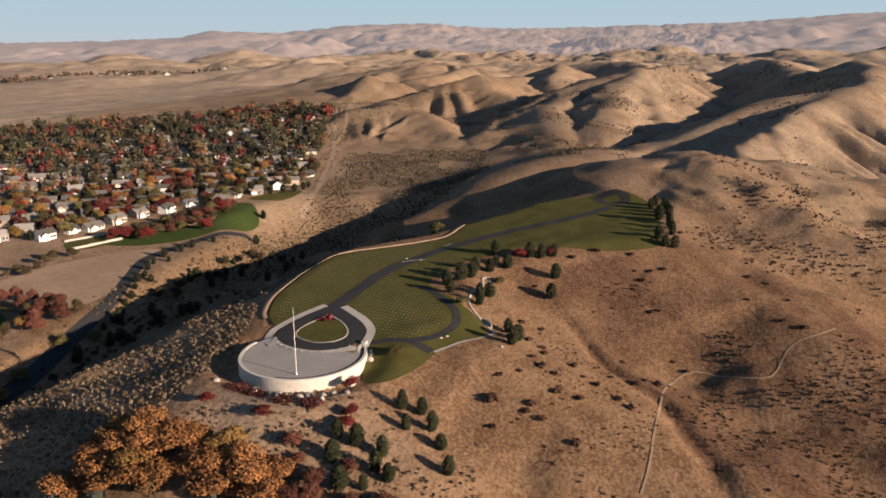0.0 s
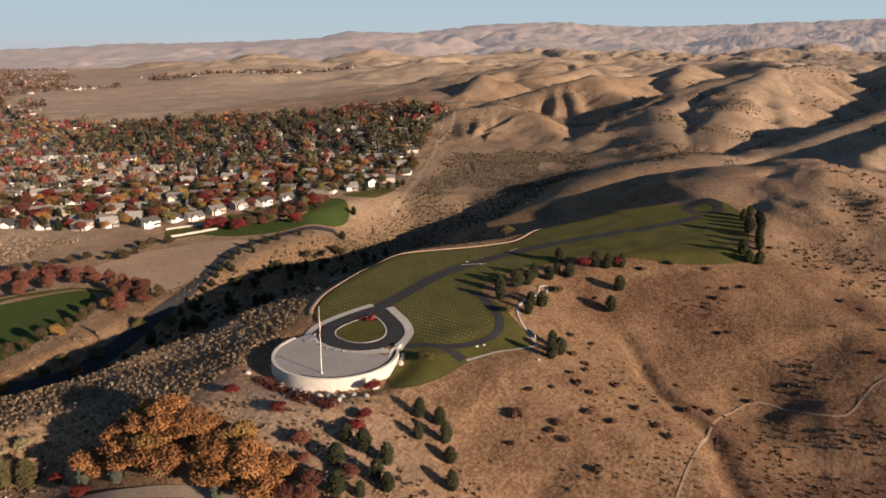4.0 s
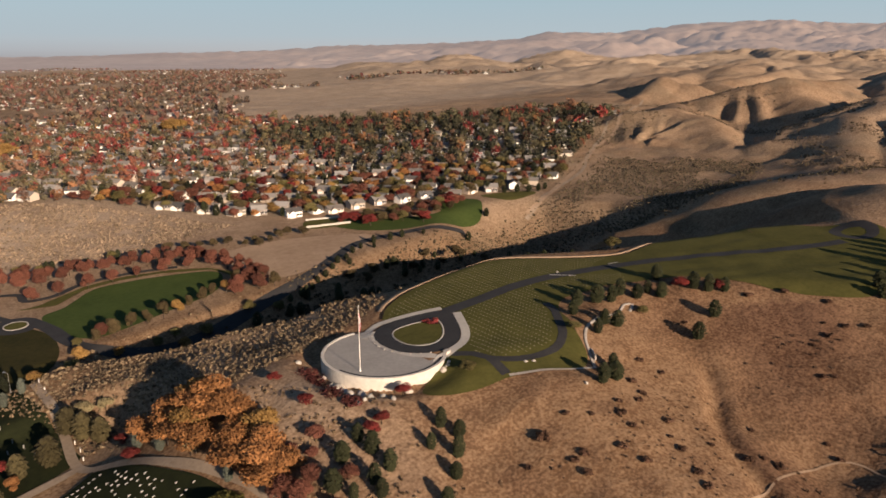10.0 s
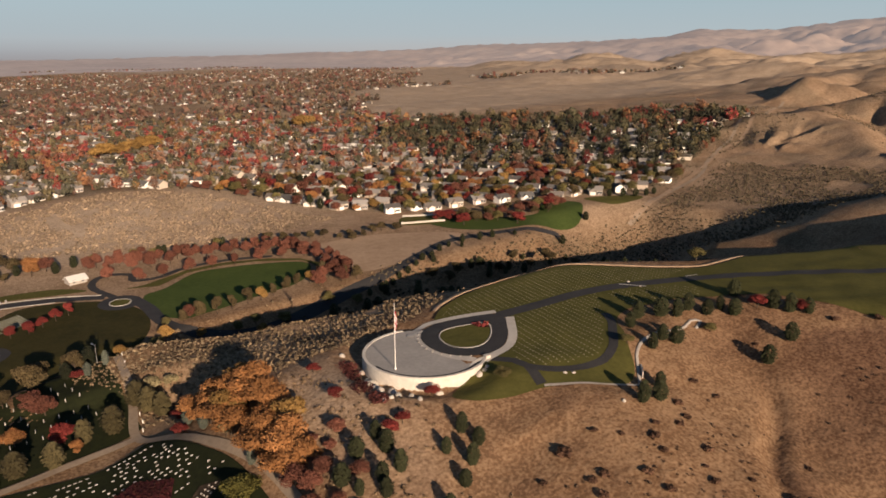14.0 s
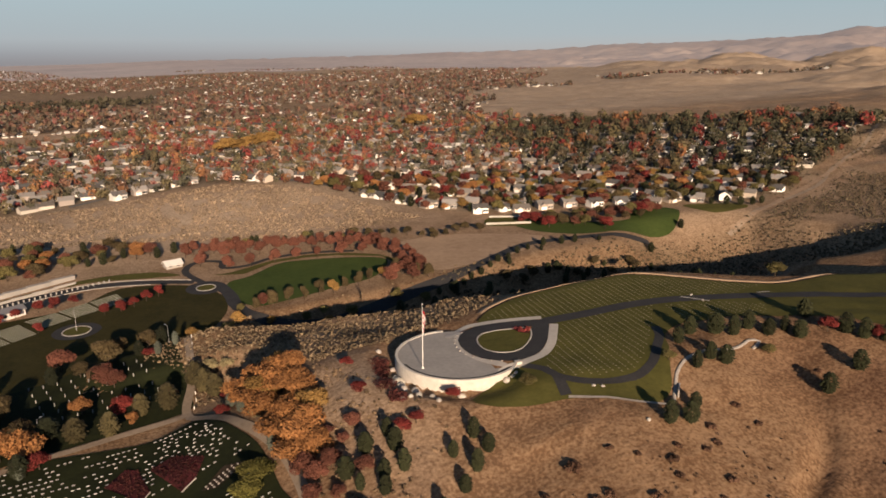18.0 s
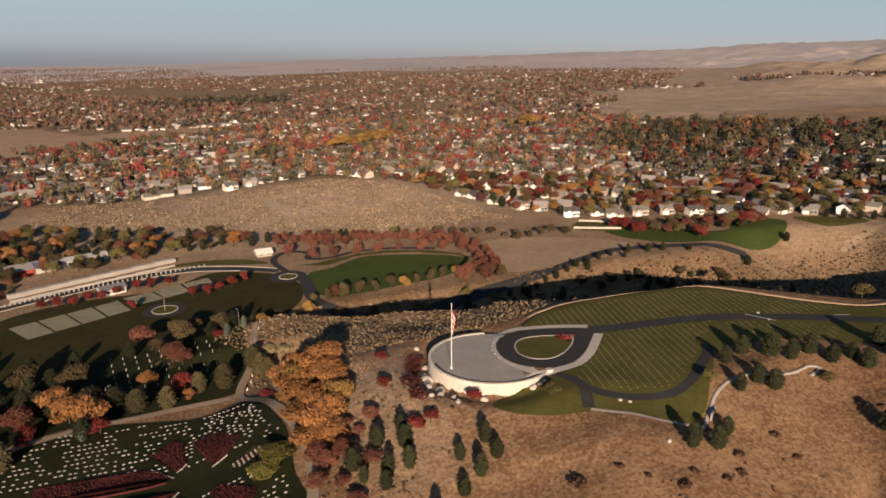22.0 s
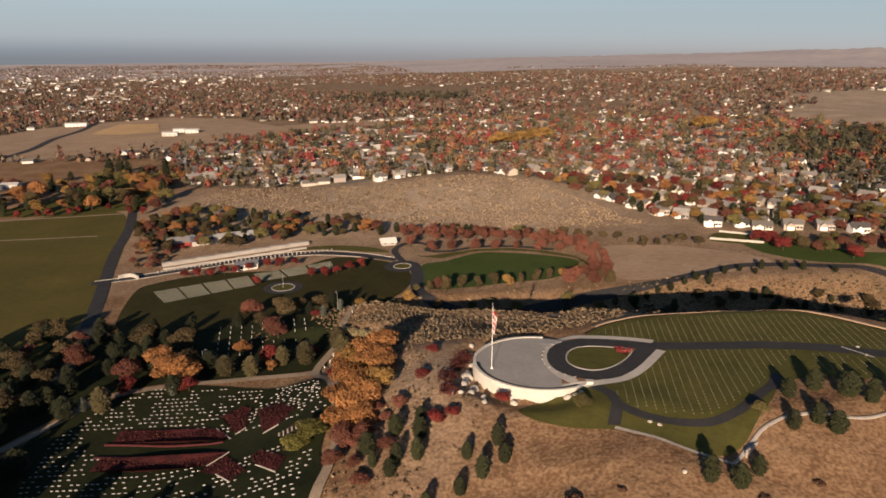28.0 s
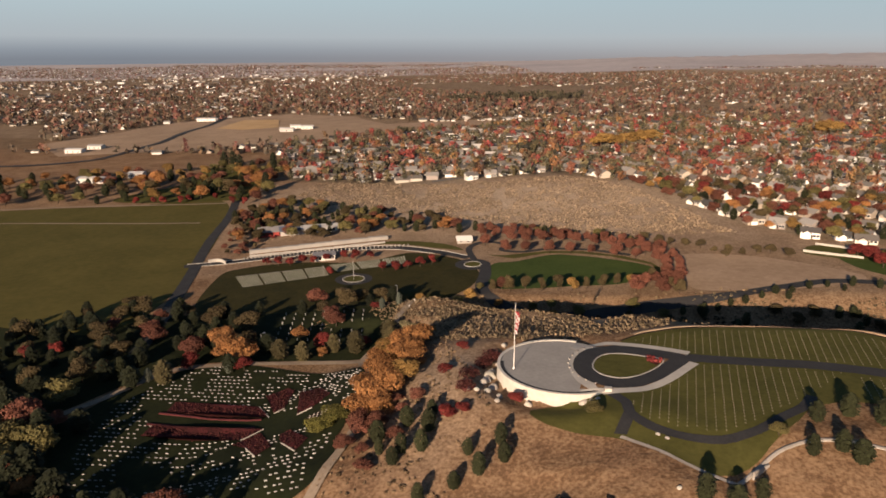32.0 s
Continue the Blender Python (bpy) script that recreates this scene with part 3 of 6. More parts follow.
def build_ground():
    gx, gy = np.meshgrid(GRID_X, GRID_Y)
    gz = GRID_Z
    nx, ny = len(GRID_X), len(GRID_Y)
    co = np.stack([gx, gy, gz], -1).reshape(-1, 3)
    idx = np.arange(nx * ny).reshape(ny, nx)
    quads = np.stack([idx[:-1, :-1], idx[:-1, 1:], idx[1:, 1:], idx[1:, :-1]], -1).reshape(-1, 4)
    mid = co[quads].mean(1)
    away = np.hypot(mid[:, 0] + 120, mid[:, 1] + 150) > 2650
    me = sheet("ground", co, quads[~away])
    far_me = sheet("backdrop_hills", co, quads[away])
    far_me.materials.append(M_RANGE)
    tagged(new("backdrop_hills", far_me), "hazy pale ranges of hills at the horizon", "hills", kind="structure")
    # cover: 0 dry grass, 1 sagebrush, gardens and town
    flat = np.zeros(len(me.vertices) * 3, np.float32)
    me.vertices.foreach_get("co", flat)
    x, y = flat[0::3].astype(float), flat[1::3].astype(float)
    cover = np.zeros(len(x))
    for poly in (SUBURB, WEST_HOMES):
        cover = np.maximum(cover, np.where(inside_all(x, y, poly), 0.9, 0))
    town = (y > 600) & (x < 0.62 * y + 60 + 120 * vnoise(x / 150, y / 150, 62)) & ~inside_all(x, y, OPEN_FIELD)
    cover = np.maximum(cover, np.where(town & (np.hypot(x, y) < 2700 + 1500 * sstep(0, -500, x)), 0.5, 0))
    sage = sstep(25, 60, y) * sstep(250, 190, y + 0.2 * x) * (x > -95) + sstep(0.1, 0.6, vnoise(x / 40, y / 40, 51)) * 0.35
    cover = np.maximum(cover, np.clip(sage, 0, 1) * 0.22 * (x < 800))
    scrub = sstep(-0.15, 0.5, vnoise(x / 42, y / 34, 58) + 0.7 * vnoise(x / 15, y / 13, 59)) * (x > 240) * sstep(1500, 700, x)
    cover = np.maximum(cover, 0.5 * scrub)
    # darker cover tone over the far slope of the ravine
    cover = np.maximum(cover, (0.42 + 0.2 * vnoise(x / 14, y / 12, 69)) * sstep(170, 215, x) * sstep(360, 300, x) * sstep(70, 95, y) * sstep(165, 140, y))
    # red-brown scrub past the dry gully
    wx, wy = x + 2.5 * vnoise(x / 12, y / 12, 52), y + 2.5 * vnoise(x / 12, y / 12, 53)
    burnt = inside_all(wx, wy, SCRUB) * (0.46 + 0.36 * vnoise(x / 18, y / 18, 54))
    burnt = np.maximum(burnt, 0.38 * sstep(0.15, 0.6, vnoise(x / 34, y / 30, 56)) * (y < -20) * (x > 130) * (x < 480))
    burnt = np.maximum(burnt, (0.27 + 0.2 * vnoise(x / 20, y / 16, 60)) * sstep(68, 104, x) * sstep(-18, -34, y) * sstep(170, 140, x))
    burnt = np.maximum(burnt, 0.35 * sstep(0.1, 0.8, vnoise(x / 9, y / 7, 57)) * (y < 0) * (x > -60) * (x < 150))
    at = me.attributes.new("burnt", "FLOAT", "POINT")
    at.data.foreach_set("value", np.clip(burnt, 0, 1).astype(np.float32))
    at = me.attributes.new("cover", "FLOAT", "POINT")
    at.data.foreach_set("value", cover.astype(np.float32))
    # pale dry grass in places; on the far hills also haze put into the colour
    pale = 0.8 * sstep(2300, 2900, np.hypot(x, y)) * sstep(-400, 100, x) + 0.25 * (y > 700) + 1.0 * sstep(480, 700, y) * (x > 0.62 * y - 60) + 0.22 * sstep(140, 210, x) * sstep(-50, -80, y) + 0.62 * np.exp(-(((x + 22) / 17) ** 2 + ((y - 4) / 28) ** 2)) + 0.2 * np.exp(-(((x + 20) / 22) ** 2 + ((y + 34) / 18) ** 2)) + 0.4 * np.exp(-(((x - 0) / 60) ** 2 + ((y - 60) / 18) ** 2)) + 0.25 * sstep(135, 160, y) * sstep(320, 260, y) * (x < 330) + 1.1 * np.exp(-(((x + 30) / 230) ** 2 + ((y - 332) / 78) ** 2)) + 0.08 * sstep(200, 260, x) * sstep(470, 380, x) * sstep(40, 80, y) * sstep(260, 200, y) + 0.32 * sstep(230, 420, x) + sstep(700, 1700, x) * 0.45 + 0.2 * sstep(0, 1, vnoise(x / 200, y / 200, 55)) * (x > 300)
    at = me.attributes.new("bleached_and_hazy", "FLOAT", "POINT")
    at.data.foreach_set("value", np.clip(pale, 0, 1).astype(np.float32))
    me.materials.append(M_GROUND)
    return tagged(new("ground", me), "dry grassy hills and a wide valley floor", "ground", kind="structure")


build_ground()



# ---- lawns, roads and paths ----


def cover(ob, label, category):
    return tagged(ob, label, category, kind="structure")


cover(patch(NEAR_LAWN, M_LAWN, "lawn_upper", 0.20), "mown green burial lawn along the ridge", "lawn")
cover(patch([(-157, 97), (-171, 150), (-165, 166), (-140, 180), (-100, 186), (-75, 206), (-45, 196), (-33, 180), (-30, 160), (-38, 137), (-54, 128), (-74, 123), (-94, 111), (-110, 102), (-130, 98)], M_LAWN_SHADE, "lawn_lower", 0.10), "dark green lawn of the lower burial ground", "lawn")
cover(patch([(-24, 190), (-12, 195), (7, 209), (23, 207), (37, 202), (58, 190), (61, 178), (45, 159), (20, 154), (-4, 149), (-18, 148), (-25, 159), (-26, 176)], M_LAWN_FRESH, "lawn_oval", 0.10), "fresh green oval lawn in the valley", "lawn")
cover(patch([(-248, 322), (-178, 92), (-250, 72), (-420, 120), (-520, 260), (-420, 286), (-330, 305)], M_LAWN_GOLD, "meadow", 0.10, 12), "olive green hayfield in low light", "field")
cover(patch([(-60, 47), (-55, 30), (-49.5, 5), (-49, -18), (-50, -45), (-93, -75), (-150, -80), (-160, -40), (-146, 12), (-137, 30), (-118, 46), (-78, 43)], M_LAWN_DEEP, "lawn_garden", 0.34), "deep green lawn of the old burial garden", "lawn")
# the shade under these trees is partly in the lawn's dark tone
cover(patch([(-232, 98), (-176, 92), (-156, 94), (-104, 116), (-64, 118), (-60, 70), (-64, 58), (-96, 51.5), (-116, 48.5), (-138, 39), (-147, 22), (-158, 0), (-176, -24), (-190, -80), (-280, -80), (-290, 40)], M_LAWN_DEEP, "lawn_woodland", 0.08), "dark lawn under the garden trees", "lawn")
cover(patch([(163, 212), (165, 188), (184, 168), (214, 160), (243, 155), (262, 164), (276, 180), (264, 194), (244, 190), (232, 178), (210, 184), (192, 203)], M_LAWN_FRESH, "lawn_park", 0.10), "small green park beside the houses", "lawn")
cover(patch([(146, 213), (172, 202.5), (181, 219), (157, 230)], M_LAWN, "lawn_fenced", 0.12), "narrow lawn between white walls", "lawn")
cover(patch([(288, 186), (292, 164), (318, 158), (322, 168)], M_LAWN, "lawn_corner", 0.10), "small lawn at the suburb's edge", "lawn")
cover(patch([(78, 208), (123, 205), (163, 175), (140, 158), (107, 152), (80, 151), (71, 175)], M_SOIL, "bare_field", 0.06), "bare tan soil field in the valley", "field")
cover(patch([(-322, 402), (-344, 470), (-314, 484), (-285, 480), (-258, 424), (-240, 340), (-257, 332), (-320, 318), (-350, 330)], M_LAWN, "lawn_roadside", 0.3, 8), "green grass under the roadside trees", "lawn")
cover(patch(OPEN_FIELD, M_SOIL, "open_field", 0.2, 30, rounded=False), "bare tan construction fields before the town", "field")

MAIN_ROAD = [(51, 11.5), (57, 10.5), (69, 9), (85.5, 7.5), (101, 3.8), (110, -0.5), (132, -12), (160, -33), (185, -57), (204, -72), (214, -78)]
LOOP = [(20.4, 6), (22, 13), (27, 18), (34, 18.3), (42, 15.5), (49, 11.5), (46.5, 6), (41.5, 0), (36, -4.5), (30, -6), (24.5, -4), (21.3, 0.5)]
cover(patch([(24.6, -11), (23, -5.5), (20.6, 0), (19.6, 6), (21, 13.5), (24.5, 18), (22, 20.4), (18.2, 15.5), (16.2, 7), (16.8, 0), (18.8, -6), (22, -10.5)], M_CONCRETE, "pavement_apron", 0.2), "pale concrete apron between terrace and loop", "pavement")
cover(patch([(-30, 206), (-20, 206), (6, 217), (26, 216), (48, 206), (62, 194), (68, 178), (64, 170), (62, 190), (40, 206), (22, 212), (4, 212), (-14, 200)], M_LAWN, "lawn_avenue", 0.09, rounded=False), "olive grass under the red avenue", "lawn")
cover(strip(MAIN_ROAD, 5.6, M_ASPHALT, "road_main", 0.28), "black asphalt lane through the upper lawn", "road")
cover(strip([(292, 146), (322, 149), (360, 162), (408, 178), (448, 190), (484, 204), (572, 229), (640, 256), (738, 292)], 4.0, M_TRAIL, "track_suburb", 0.2), "bare dirt track beside the suburb", "road")
cover(strip(LOOP, 5.8, M_ASPHALT, "road_loop", 0.29, closed=True), "black asphalt turning loop beside the terrace", "road")
cover(strip([(230 + 7.5 * math.cos(a), -78 + 7.5 * math.sin(a)) for a in np.arange(0, 6.28, 0.6)], 5, M_ASPHALT, "road_end_loop", 0.29, closed=True), "black asphalt turning circle at the lane's end", "road")
cover(strip([(28, -12), (31.5, -18), (32, -24), (37, -30.5), (45, -34.3), (53, -35), (61, -32), (69, -25), (76, -18.5), (79.5, -12.5)], 2.9, M_ASPHALT, "road_side", 0.27), "narrow dark lane round the lower lawn", "road")
cover(strip([(32, -24), (30, -30), (29, -33)], 3.2, M_ASPHALT, "road_spur", 0.275), "short dark spur of the side lane", "road")
cover(strip([(17.5, 17.5), (22, 22), (28, 23.3), (36, 22), (45, 18.5), (52.5, 14.6)], 2.6, M_CONCRETE, "pavement_north", 0.33), "pale concrete footway along the loop", "pavement")
cover(strip([(20, -13), (24, -11.2), (30, -10.6), (37.5, -9), (43.5, -4.5), (48, 1), (53, 7.6)], 3.0, M_CONCRETE, "pavement_south", 0.33), "pale concrete footway along the loop", "pavement")
cover(strip([(33, 25.8), (41, 31.9), (55, 36.4), (68, 37.9), (88, 38.4), (106, 35.4), (118, 27.4), (128, 14.4), (136, 4.4), (148, -5.6), (165, -8.6), (190, -11.6), (212, -23.6), (228, -46)], 0.9, M_MULCH, "lawn_edging", 0.3), "dark mulch edging along the lawn", "edging")
cover(strip([(37, 31), (42, 34.4), (55, 38.2), (68, 39.9), (88, 40.4), (107, 37.2), (119.6, 28.8), (129.8, 15.8), (137.6, 6), (149, -3.8), (165, -6.6), (191, -9.8), (214, -22), (230.4, -45)], 1.7, M_SOIL, "bank_rim", 0.42, thick=0.5), "pale stony rim outside the lawn", "bank")
cover(strip([(29, -34), (37, -40), (47, -47), (54, -49)], 1.1, M_STEP, "path_edge", 0.3), "pale concrete path along the lawn's edge", "path")
cover(strip([(53.5, -49), (55.6, -47), (60.5, -42.3), (64.2, -38.8), (68.5, -36.1), (73, -34.4), (81, -34), (89, -35.7), (94, -35.2), (99, -33.8), (101.5, -36), (97, -37.3)], 1.0, M_STEP, "path_south", 0.2, thick=0.15), "pale winding stone path on the slope", "path")
cover(strip([(106.3, 3.6), (111.2, -5.6)], 0.7, M_CONCRETE, "road_crossing", 0.34, across=1), "pale crossing strip over the lane", "road marking")
cover(strip([(132, -8.2), (137, -10.2)], 0.6, M_CONCRETE, "road_marking", 0.34, across=1), "pale strip beside the lane", "road marking")
cover(strip([(-281, 422), (-232, 296), (-209, 214), (-184, 139), (-166, 81), (-158, 50)], 6.5, M_ASPHALT, "road_west", 0.16), "dark straight road beside the hayfield", "road")
cover(strip([(-200, 166), (-175, 178), (-150, 193), (-120, 208), (-89, 215), (-61, 209), (-40, 199)], 6, M_ASPHALT, "road_lower", 0.16), "dark road of the lower burial ground", "road")
cover(strip([(-36 + 7.5 * math.cos(a), 187 + 7.5 * math.sin(a)) for a in np.arange(0, 6.28, 0.5)], 5, M_ASPHALT, "road_circle", 0.17, closed=True), "small asphalt roundabout in the valley", "road")
cover(strip([(-96 + 8 * math.cos(a), 155 + 8 * math.sin(a)) for a in np.arange(0, 6.28, 0.5)], 4, M_ASPHALT, "road_flag_circle", 0.17, closed=True), "small asphalt circle round a flagpole", "road")
# asphalt laid wider than the lane, to take in the shade beside it
cover(strip([(-29, 186), (-27, 170), (-27, 152), (-22, 138), (-8, 129), (20, 127), (62, 136), (92, 144), (120, 156), (146, 166), (173, 163), (198, 157), (226, 150)], 6.5, M_ASPHALT, "road_ravine", 0.16), "dark lane along the shaded ravine", "road")
cover(strip([(-36, 195), (-42, 216), (-38, 229), (-30, 233), (-21, 227), (-22, 216), (-10, 214), (6, 221), (28, 219), (52, 208)], 4.0, M_ASPHALT, "road_trees", 0.16), "dark lane under the red trees", "road")
cover(strip([(-55, 110), (-58, 80), (-63, 55), (-56, 40), (-47, 5), (-44.5, -15), (-46, -35), (-52, -60), (-75, -90)], 3.0, M_GRAVEL, "track_garden", 0.46), "pale gravel track round the burial garden", "path")
cover(strip([(-62, 55), (-95, 49), (-114, 46), (-135, 37), (-143, 22), (-153, 3), (-170, -20)], 3.0, M_GRAVEL, "track_west", 0.42), "pale gravel track beside the garden", "path")
cover(strip([(-5, -100), (5, -101.8), (17.6, -102.8), (31, -104), (47.5, -105.4), (58, -107), (69.6, -110), (76.3, -114.4), (78, -120), (73.4, -130), (72, -139), (76, -143.5), (84.2, -146.7), (92, -150), (97.9, -155), (102.3, -161.5), (111, -169)], 0.7, M_TRAIL, "footpath", 0.16), "worn footpath across the dry slope", "path")

for name, line, width in (("kerb_lower", [(-200, 170), (-175, 182), (-150, 197), (-120, 212), (-89, 219), (-61, 213), (-41, 203)], 0.6), ("kerb_lower_south", [(-190, 168), (-175, 174.5), (-150, 189), (-120, 204), (-89, 211), (-61, 205.5)], 0.5)):
    cover(strip(line, width, M_CONCRETE, name, 0.34, across=1, thick=0.2), "pale concrete kerb along the lane", "kerb")
cover(strip([(287, 143), (320, 150), (407, 172), (450, 192), (520, 220), (595, 250), (680, 275), (760, 296)], 3.2, M_GRAVEL, "track_suburb", 0.2), "pale dirt track at the suburb's edge", "path")
cover(strip([(-415, 245), (-330, 252), (-240, 262)], 2.0, M_GRAVEL, "track_meadow", 0.16), "faint pale track across the hayfield", "path")
cover(strip([(-430, 288), (-330, 308), (-250, 324)], 3.0, M_GRAVEL, "track_hedge", 0.16), "pale track behind the hayfield", "path")
cover(strip([(-640, 470), (-560, 480), (-505, 510), (-494, 545), (-498, 616), (-500, 664), (-522, 769), (-530, 860), (-560, 1000)], 9, M_ASPHALT, "highway", 0.5), "dark highway along the fields", "road")
cover(patch([(-493, 798), (-501, 913), (-444, 918), (-401, 807), (-443, 780)], M_STRAW, "straw_field", 0.5, 20, rounded=False), "pale straw field beside the highway", "field")
cover(strip([(60, 262), (85, 300), (100, 318), (110, 330)], 2.2, M_GRAVEL, "track_rise", 0.14), "pale dirt track over the dry rise", "path")
cover(strip([(360, 95), (380, 60), (420, 10), (470, -40)], 2.2, M_GRAVEL, "track_valley", 0.2), "pale dirt track in the dry valley", "path")
cover(patch([(-130, 212), (-92, 228), (-60, 226), (-45, 214), (-60, 216), (-92, 222)], M_LAWN, "lawn_strip", 0.12), "strip of lawn behind the lower road", "lawn")
cover(patch([(24, 255), (34, 250), (38, 258), (28, 262)], M_SOIL, "bare_patch", 0.12), "pale bare patch on the dry rise", "field")

# ---- terrace ----
TX, TY, TR = 14.7, 5.0, 20.0
terrace = tagged(new("terrace"), "round pale stone lookout terrace with paved top", "terrace")
terrace.location = (TX, TY, 0)


def ring_wall(bm, r_out, r_in, z0, z1, a0, a1, n, z1_end=None):
    """A curved wall from angle a0 to a1, in degrees."""
    rows = []
    for i in range(n + 1):
        a = radians(a0 + (a1 - a0) * i / n)
        c, s = math.cos(a), math.sin(a)
        rows.append([bm.verts.new(v) for v in ((r_out * 1.012 * c, r_out * 1.012 * s, z0), (r_out * c, r_out * s, z1), (r_in * c, r_in * s, z1), (r_in * c, r_in * s, z0))])
    for a, b in zip(rows, rows[1:]):
        for k in range(4):
            bm.faces.new((a[k], a[(k + 1) % 4], b[(k + 1) % 4], b[k]))
    bm.faces.new(rows[0])
    bm.faces.new(rows[-1][::-1])
    bmesh.ops.recalc_face_normals(bm, faces=bm.faces)
    return bm


part("wall", ring_wall(bmesh.new(), TR, TR - 0.9, -7.5, 0.25, 78, 306, 90), M_STONE, terrace, "pale sandstone retaining wall")
# dark band for the parapet's shadow on the paving, sunward arc only
bm = bmesh.new()
ring_wall(bm, TR - 0.9, TR - 2.0, -0.6, 0.06, 180, 304, 60)
part("gutter", bm, M_ASPHALT, terrace, "dark band standing for the shade inside the wall")
bm = bmesh.new()
bmesh.ops.create_cone(bm, cap_ends=True, segments=96, radius1=TR - 1.0, radius2=TR - 1.0, depth=6.0, matrix=Matrix.Translation((0, 0, -2.99)))
part("paving", bm, M_PAVING, terrace, "grey concrete paving")



def drape_flag(bm):
    """Cloth hanging limp beside a pole, in folds."""
    rows = []
    for i in range(13):
        z = 18.2 - 7.0 * i / 12
        rows.append([bm.verts.new((0.10 + 1.35 * (k / 9) * (0.7 + 0.3 * math.sin(i * 0.4)) + 0.22 * math.sin(k * 1.9 + i * 0.2), 0.12 + 1.0 * (k / 9) * (0.62 + 0.3 * math.sin(i * 0.55 + 0.4)), z - 0.5 * k / 9)) for k in range(10)])
    for a, b in zip(rows, rows[1:]):
        for k in range(9):
            bm.faces.new((a[k], a[k + 1], b[k + 1], b[k]))
    bmesh.ops.solidify(bm, geom=bm.faces[:], thickness=0.04)
    return bm


pole = tagged(new("flagpole"), "tall white flagpole with a hanging striped flag", "flagpole")
part("pole", tube(tube(bmesh.new(), (0, 0, 0), (0, 0, 20.6), 0.125, 0.06, 10), (0, 0, 0), (0, 0, 0.5), 0.35, 0.25, 12), M_WHITE, pole)
bm = bmesh.new()
bmesh.ops.create_uvsphere(bm, u_segments=10, v_segments=8, radius=0.16, matrix=Matrix.Translation((0, 0, 20.75)))
part("finial", bm, M_METAL, pole)

flag = part("flag", drape_flag(bmesh.new()), M_WHITE, pole, "hanging flag with red and white folds")
flag.data.materials.append(M_RED)
for p in flag.data.polygons:
    p.material_index = 1 if (p.center.x * 1.1 + p.center.z * 0.55 + 40) % 1.0 < 0.56 else 0

# ---- plants ----


def tinted_mesh(name, verts, faces, tints, mat, smooth=False):
    me = mesh_of(name, verts, faces, mat, smooth)
    at = me.color_attributes.new("tint", "FLOAT_COLOR", "CORNER")
    sizes = [len(f) for f in faces]
    cols = np.repeat(np.c_[np.asarray(tints), np.ones(len(faces))], sizes, axis=0)
    at.data.foreach_set("color", cols.astype(np.float32).ravel())
    return me


def leaf_cloud(rng, centre, radius, count, size, tone, spread=0.25):
    """Many small leaf clumps, loosely over a lobe of a crown."""
    d = rng.normal(size=(count, 3))
    d /= np.linalg.norm(d, axis=1)[:, None]
    r = rng.uniform(0.55, 1.05, count) ** 0.6
    c = np.asarray(centre) + d * r[:, None] * np.asarray(radius)
    u = rng.normal(size=(count, 3))
    u /= np.linalg.norm(u, axis=1)[:, None]
    w = np.cross(u, d)
    w /= np.linalg.norm(w, axis=1)[:, None] + 1e-6
    s = size * rng.uniform(0.6, 1.4, count)[:, None]
    quad = np.stack([c - u * s, c - w * s * 0.7, c + u * s, c + w * s * 0.7], 1)
    tint = np.asarray(tone) * (1 + spread * rng.uniform(-1, 1, count))[:, None]
    return quad.reshape(-1, 3), tint


def crown_mesh(name, lobes, rng, count, size, tone, spread=0.25):
    vs, ts = [], []
    for centre, radius in lobes:
        v, t = leaf_cloud(rng, centre, radius, count, size, np.asarray(tone) * rng.uniform(0.85, 1.15), spread)
        vs.append(v)
        ts.append(t)
    v, t = np.concatenate(vs), np.concatenate(ts)
    return tinted_mesh(name, v, np.arange(len(v)).reshape(-1, 4), t, M_LEAF)


def broad_tree(name, tone, h, wide, rng, lobes=9, count=330, size=0.27, label="", category="tree", bare=0.28):
    """A leafy tree: tapered trunk with limbs, and a lobed open crown."""
    tree = tagged(new(name), label, category)
    bm = tube(bmesh.new(), (0, 0, -0.5), (0, 0, h * 0.55), 0.035 * h, 0.016 * h)
    places = []
    for i in range(lobes):
        a, up = i * 2.4 + rng.uniform(-0.4, 0.4), rng.uniform(bare + 0.12, 0.86)
        reach = wide * rng.uniform(0.3, 0.62) * (1.1 - 0.55 * up)
        c = (reach * math.cos(a), reach * math.sin(a), up * h)
        places.append((c, (wide * rng.uniform(0.34, 0.46), wide * rng.uniform(0.34, 0.46), h * rng.uniform(0.14, 0.2))))
        tube(bm, (0, 0, h * bare), c, 0.012 * h, 0.004 * h, 5)
    places.append(((0, 0, h * 0.8), (wide * 0.38, wide * 0.38, h * 0.2)))
    part("trunk", bm, M_BARK, tree, smooth=True)
    part("crown", crown_mesh("crown", places, rng, count, size, tone), M_LEAF, tree)
    return tree


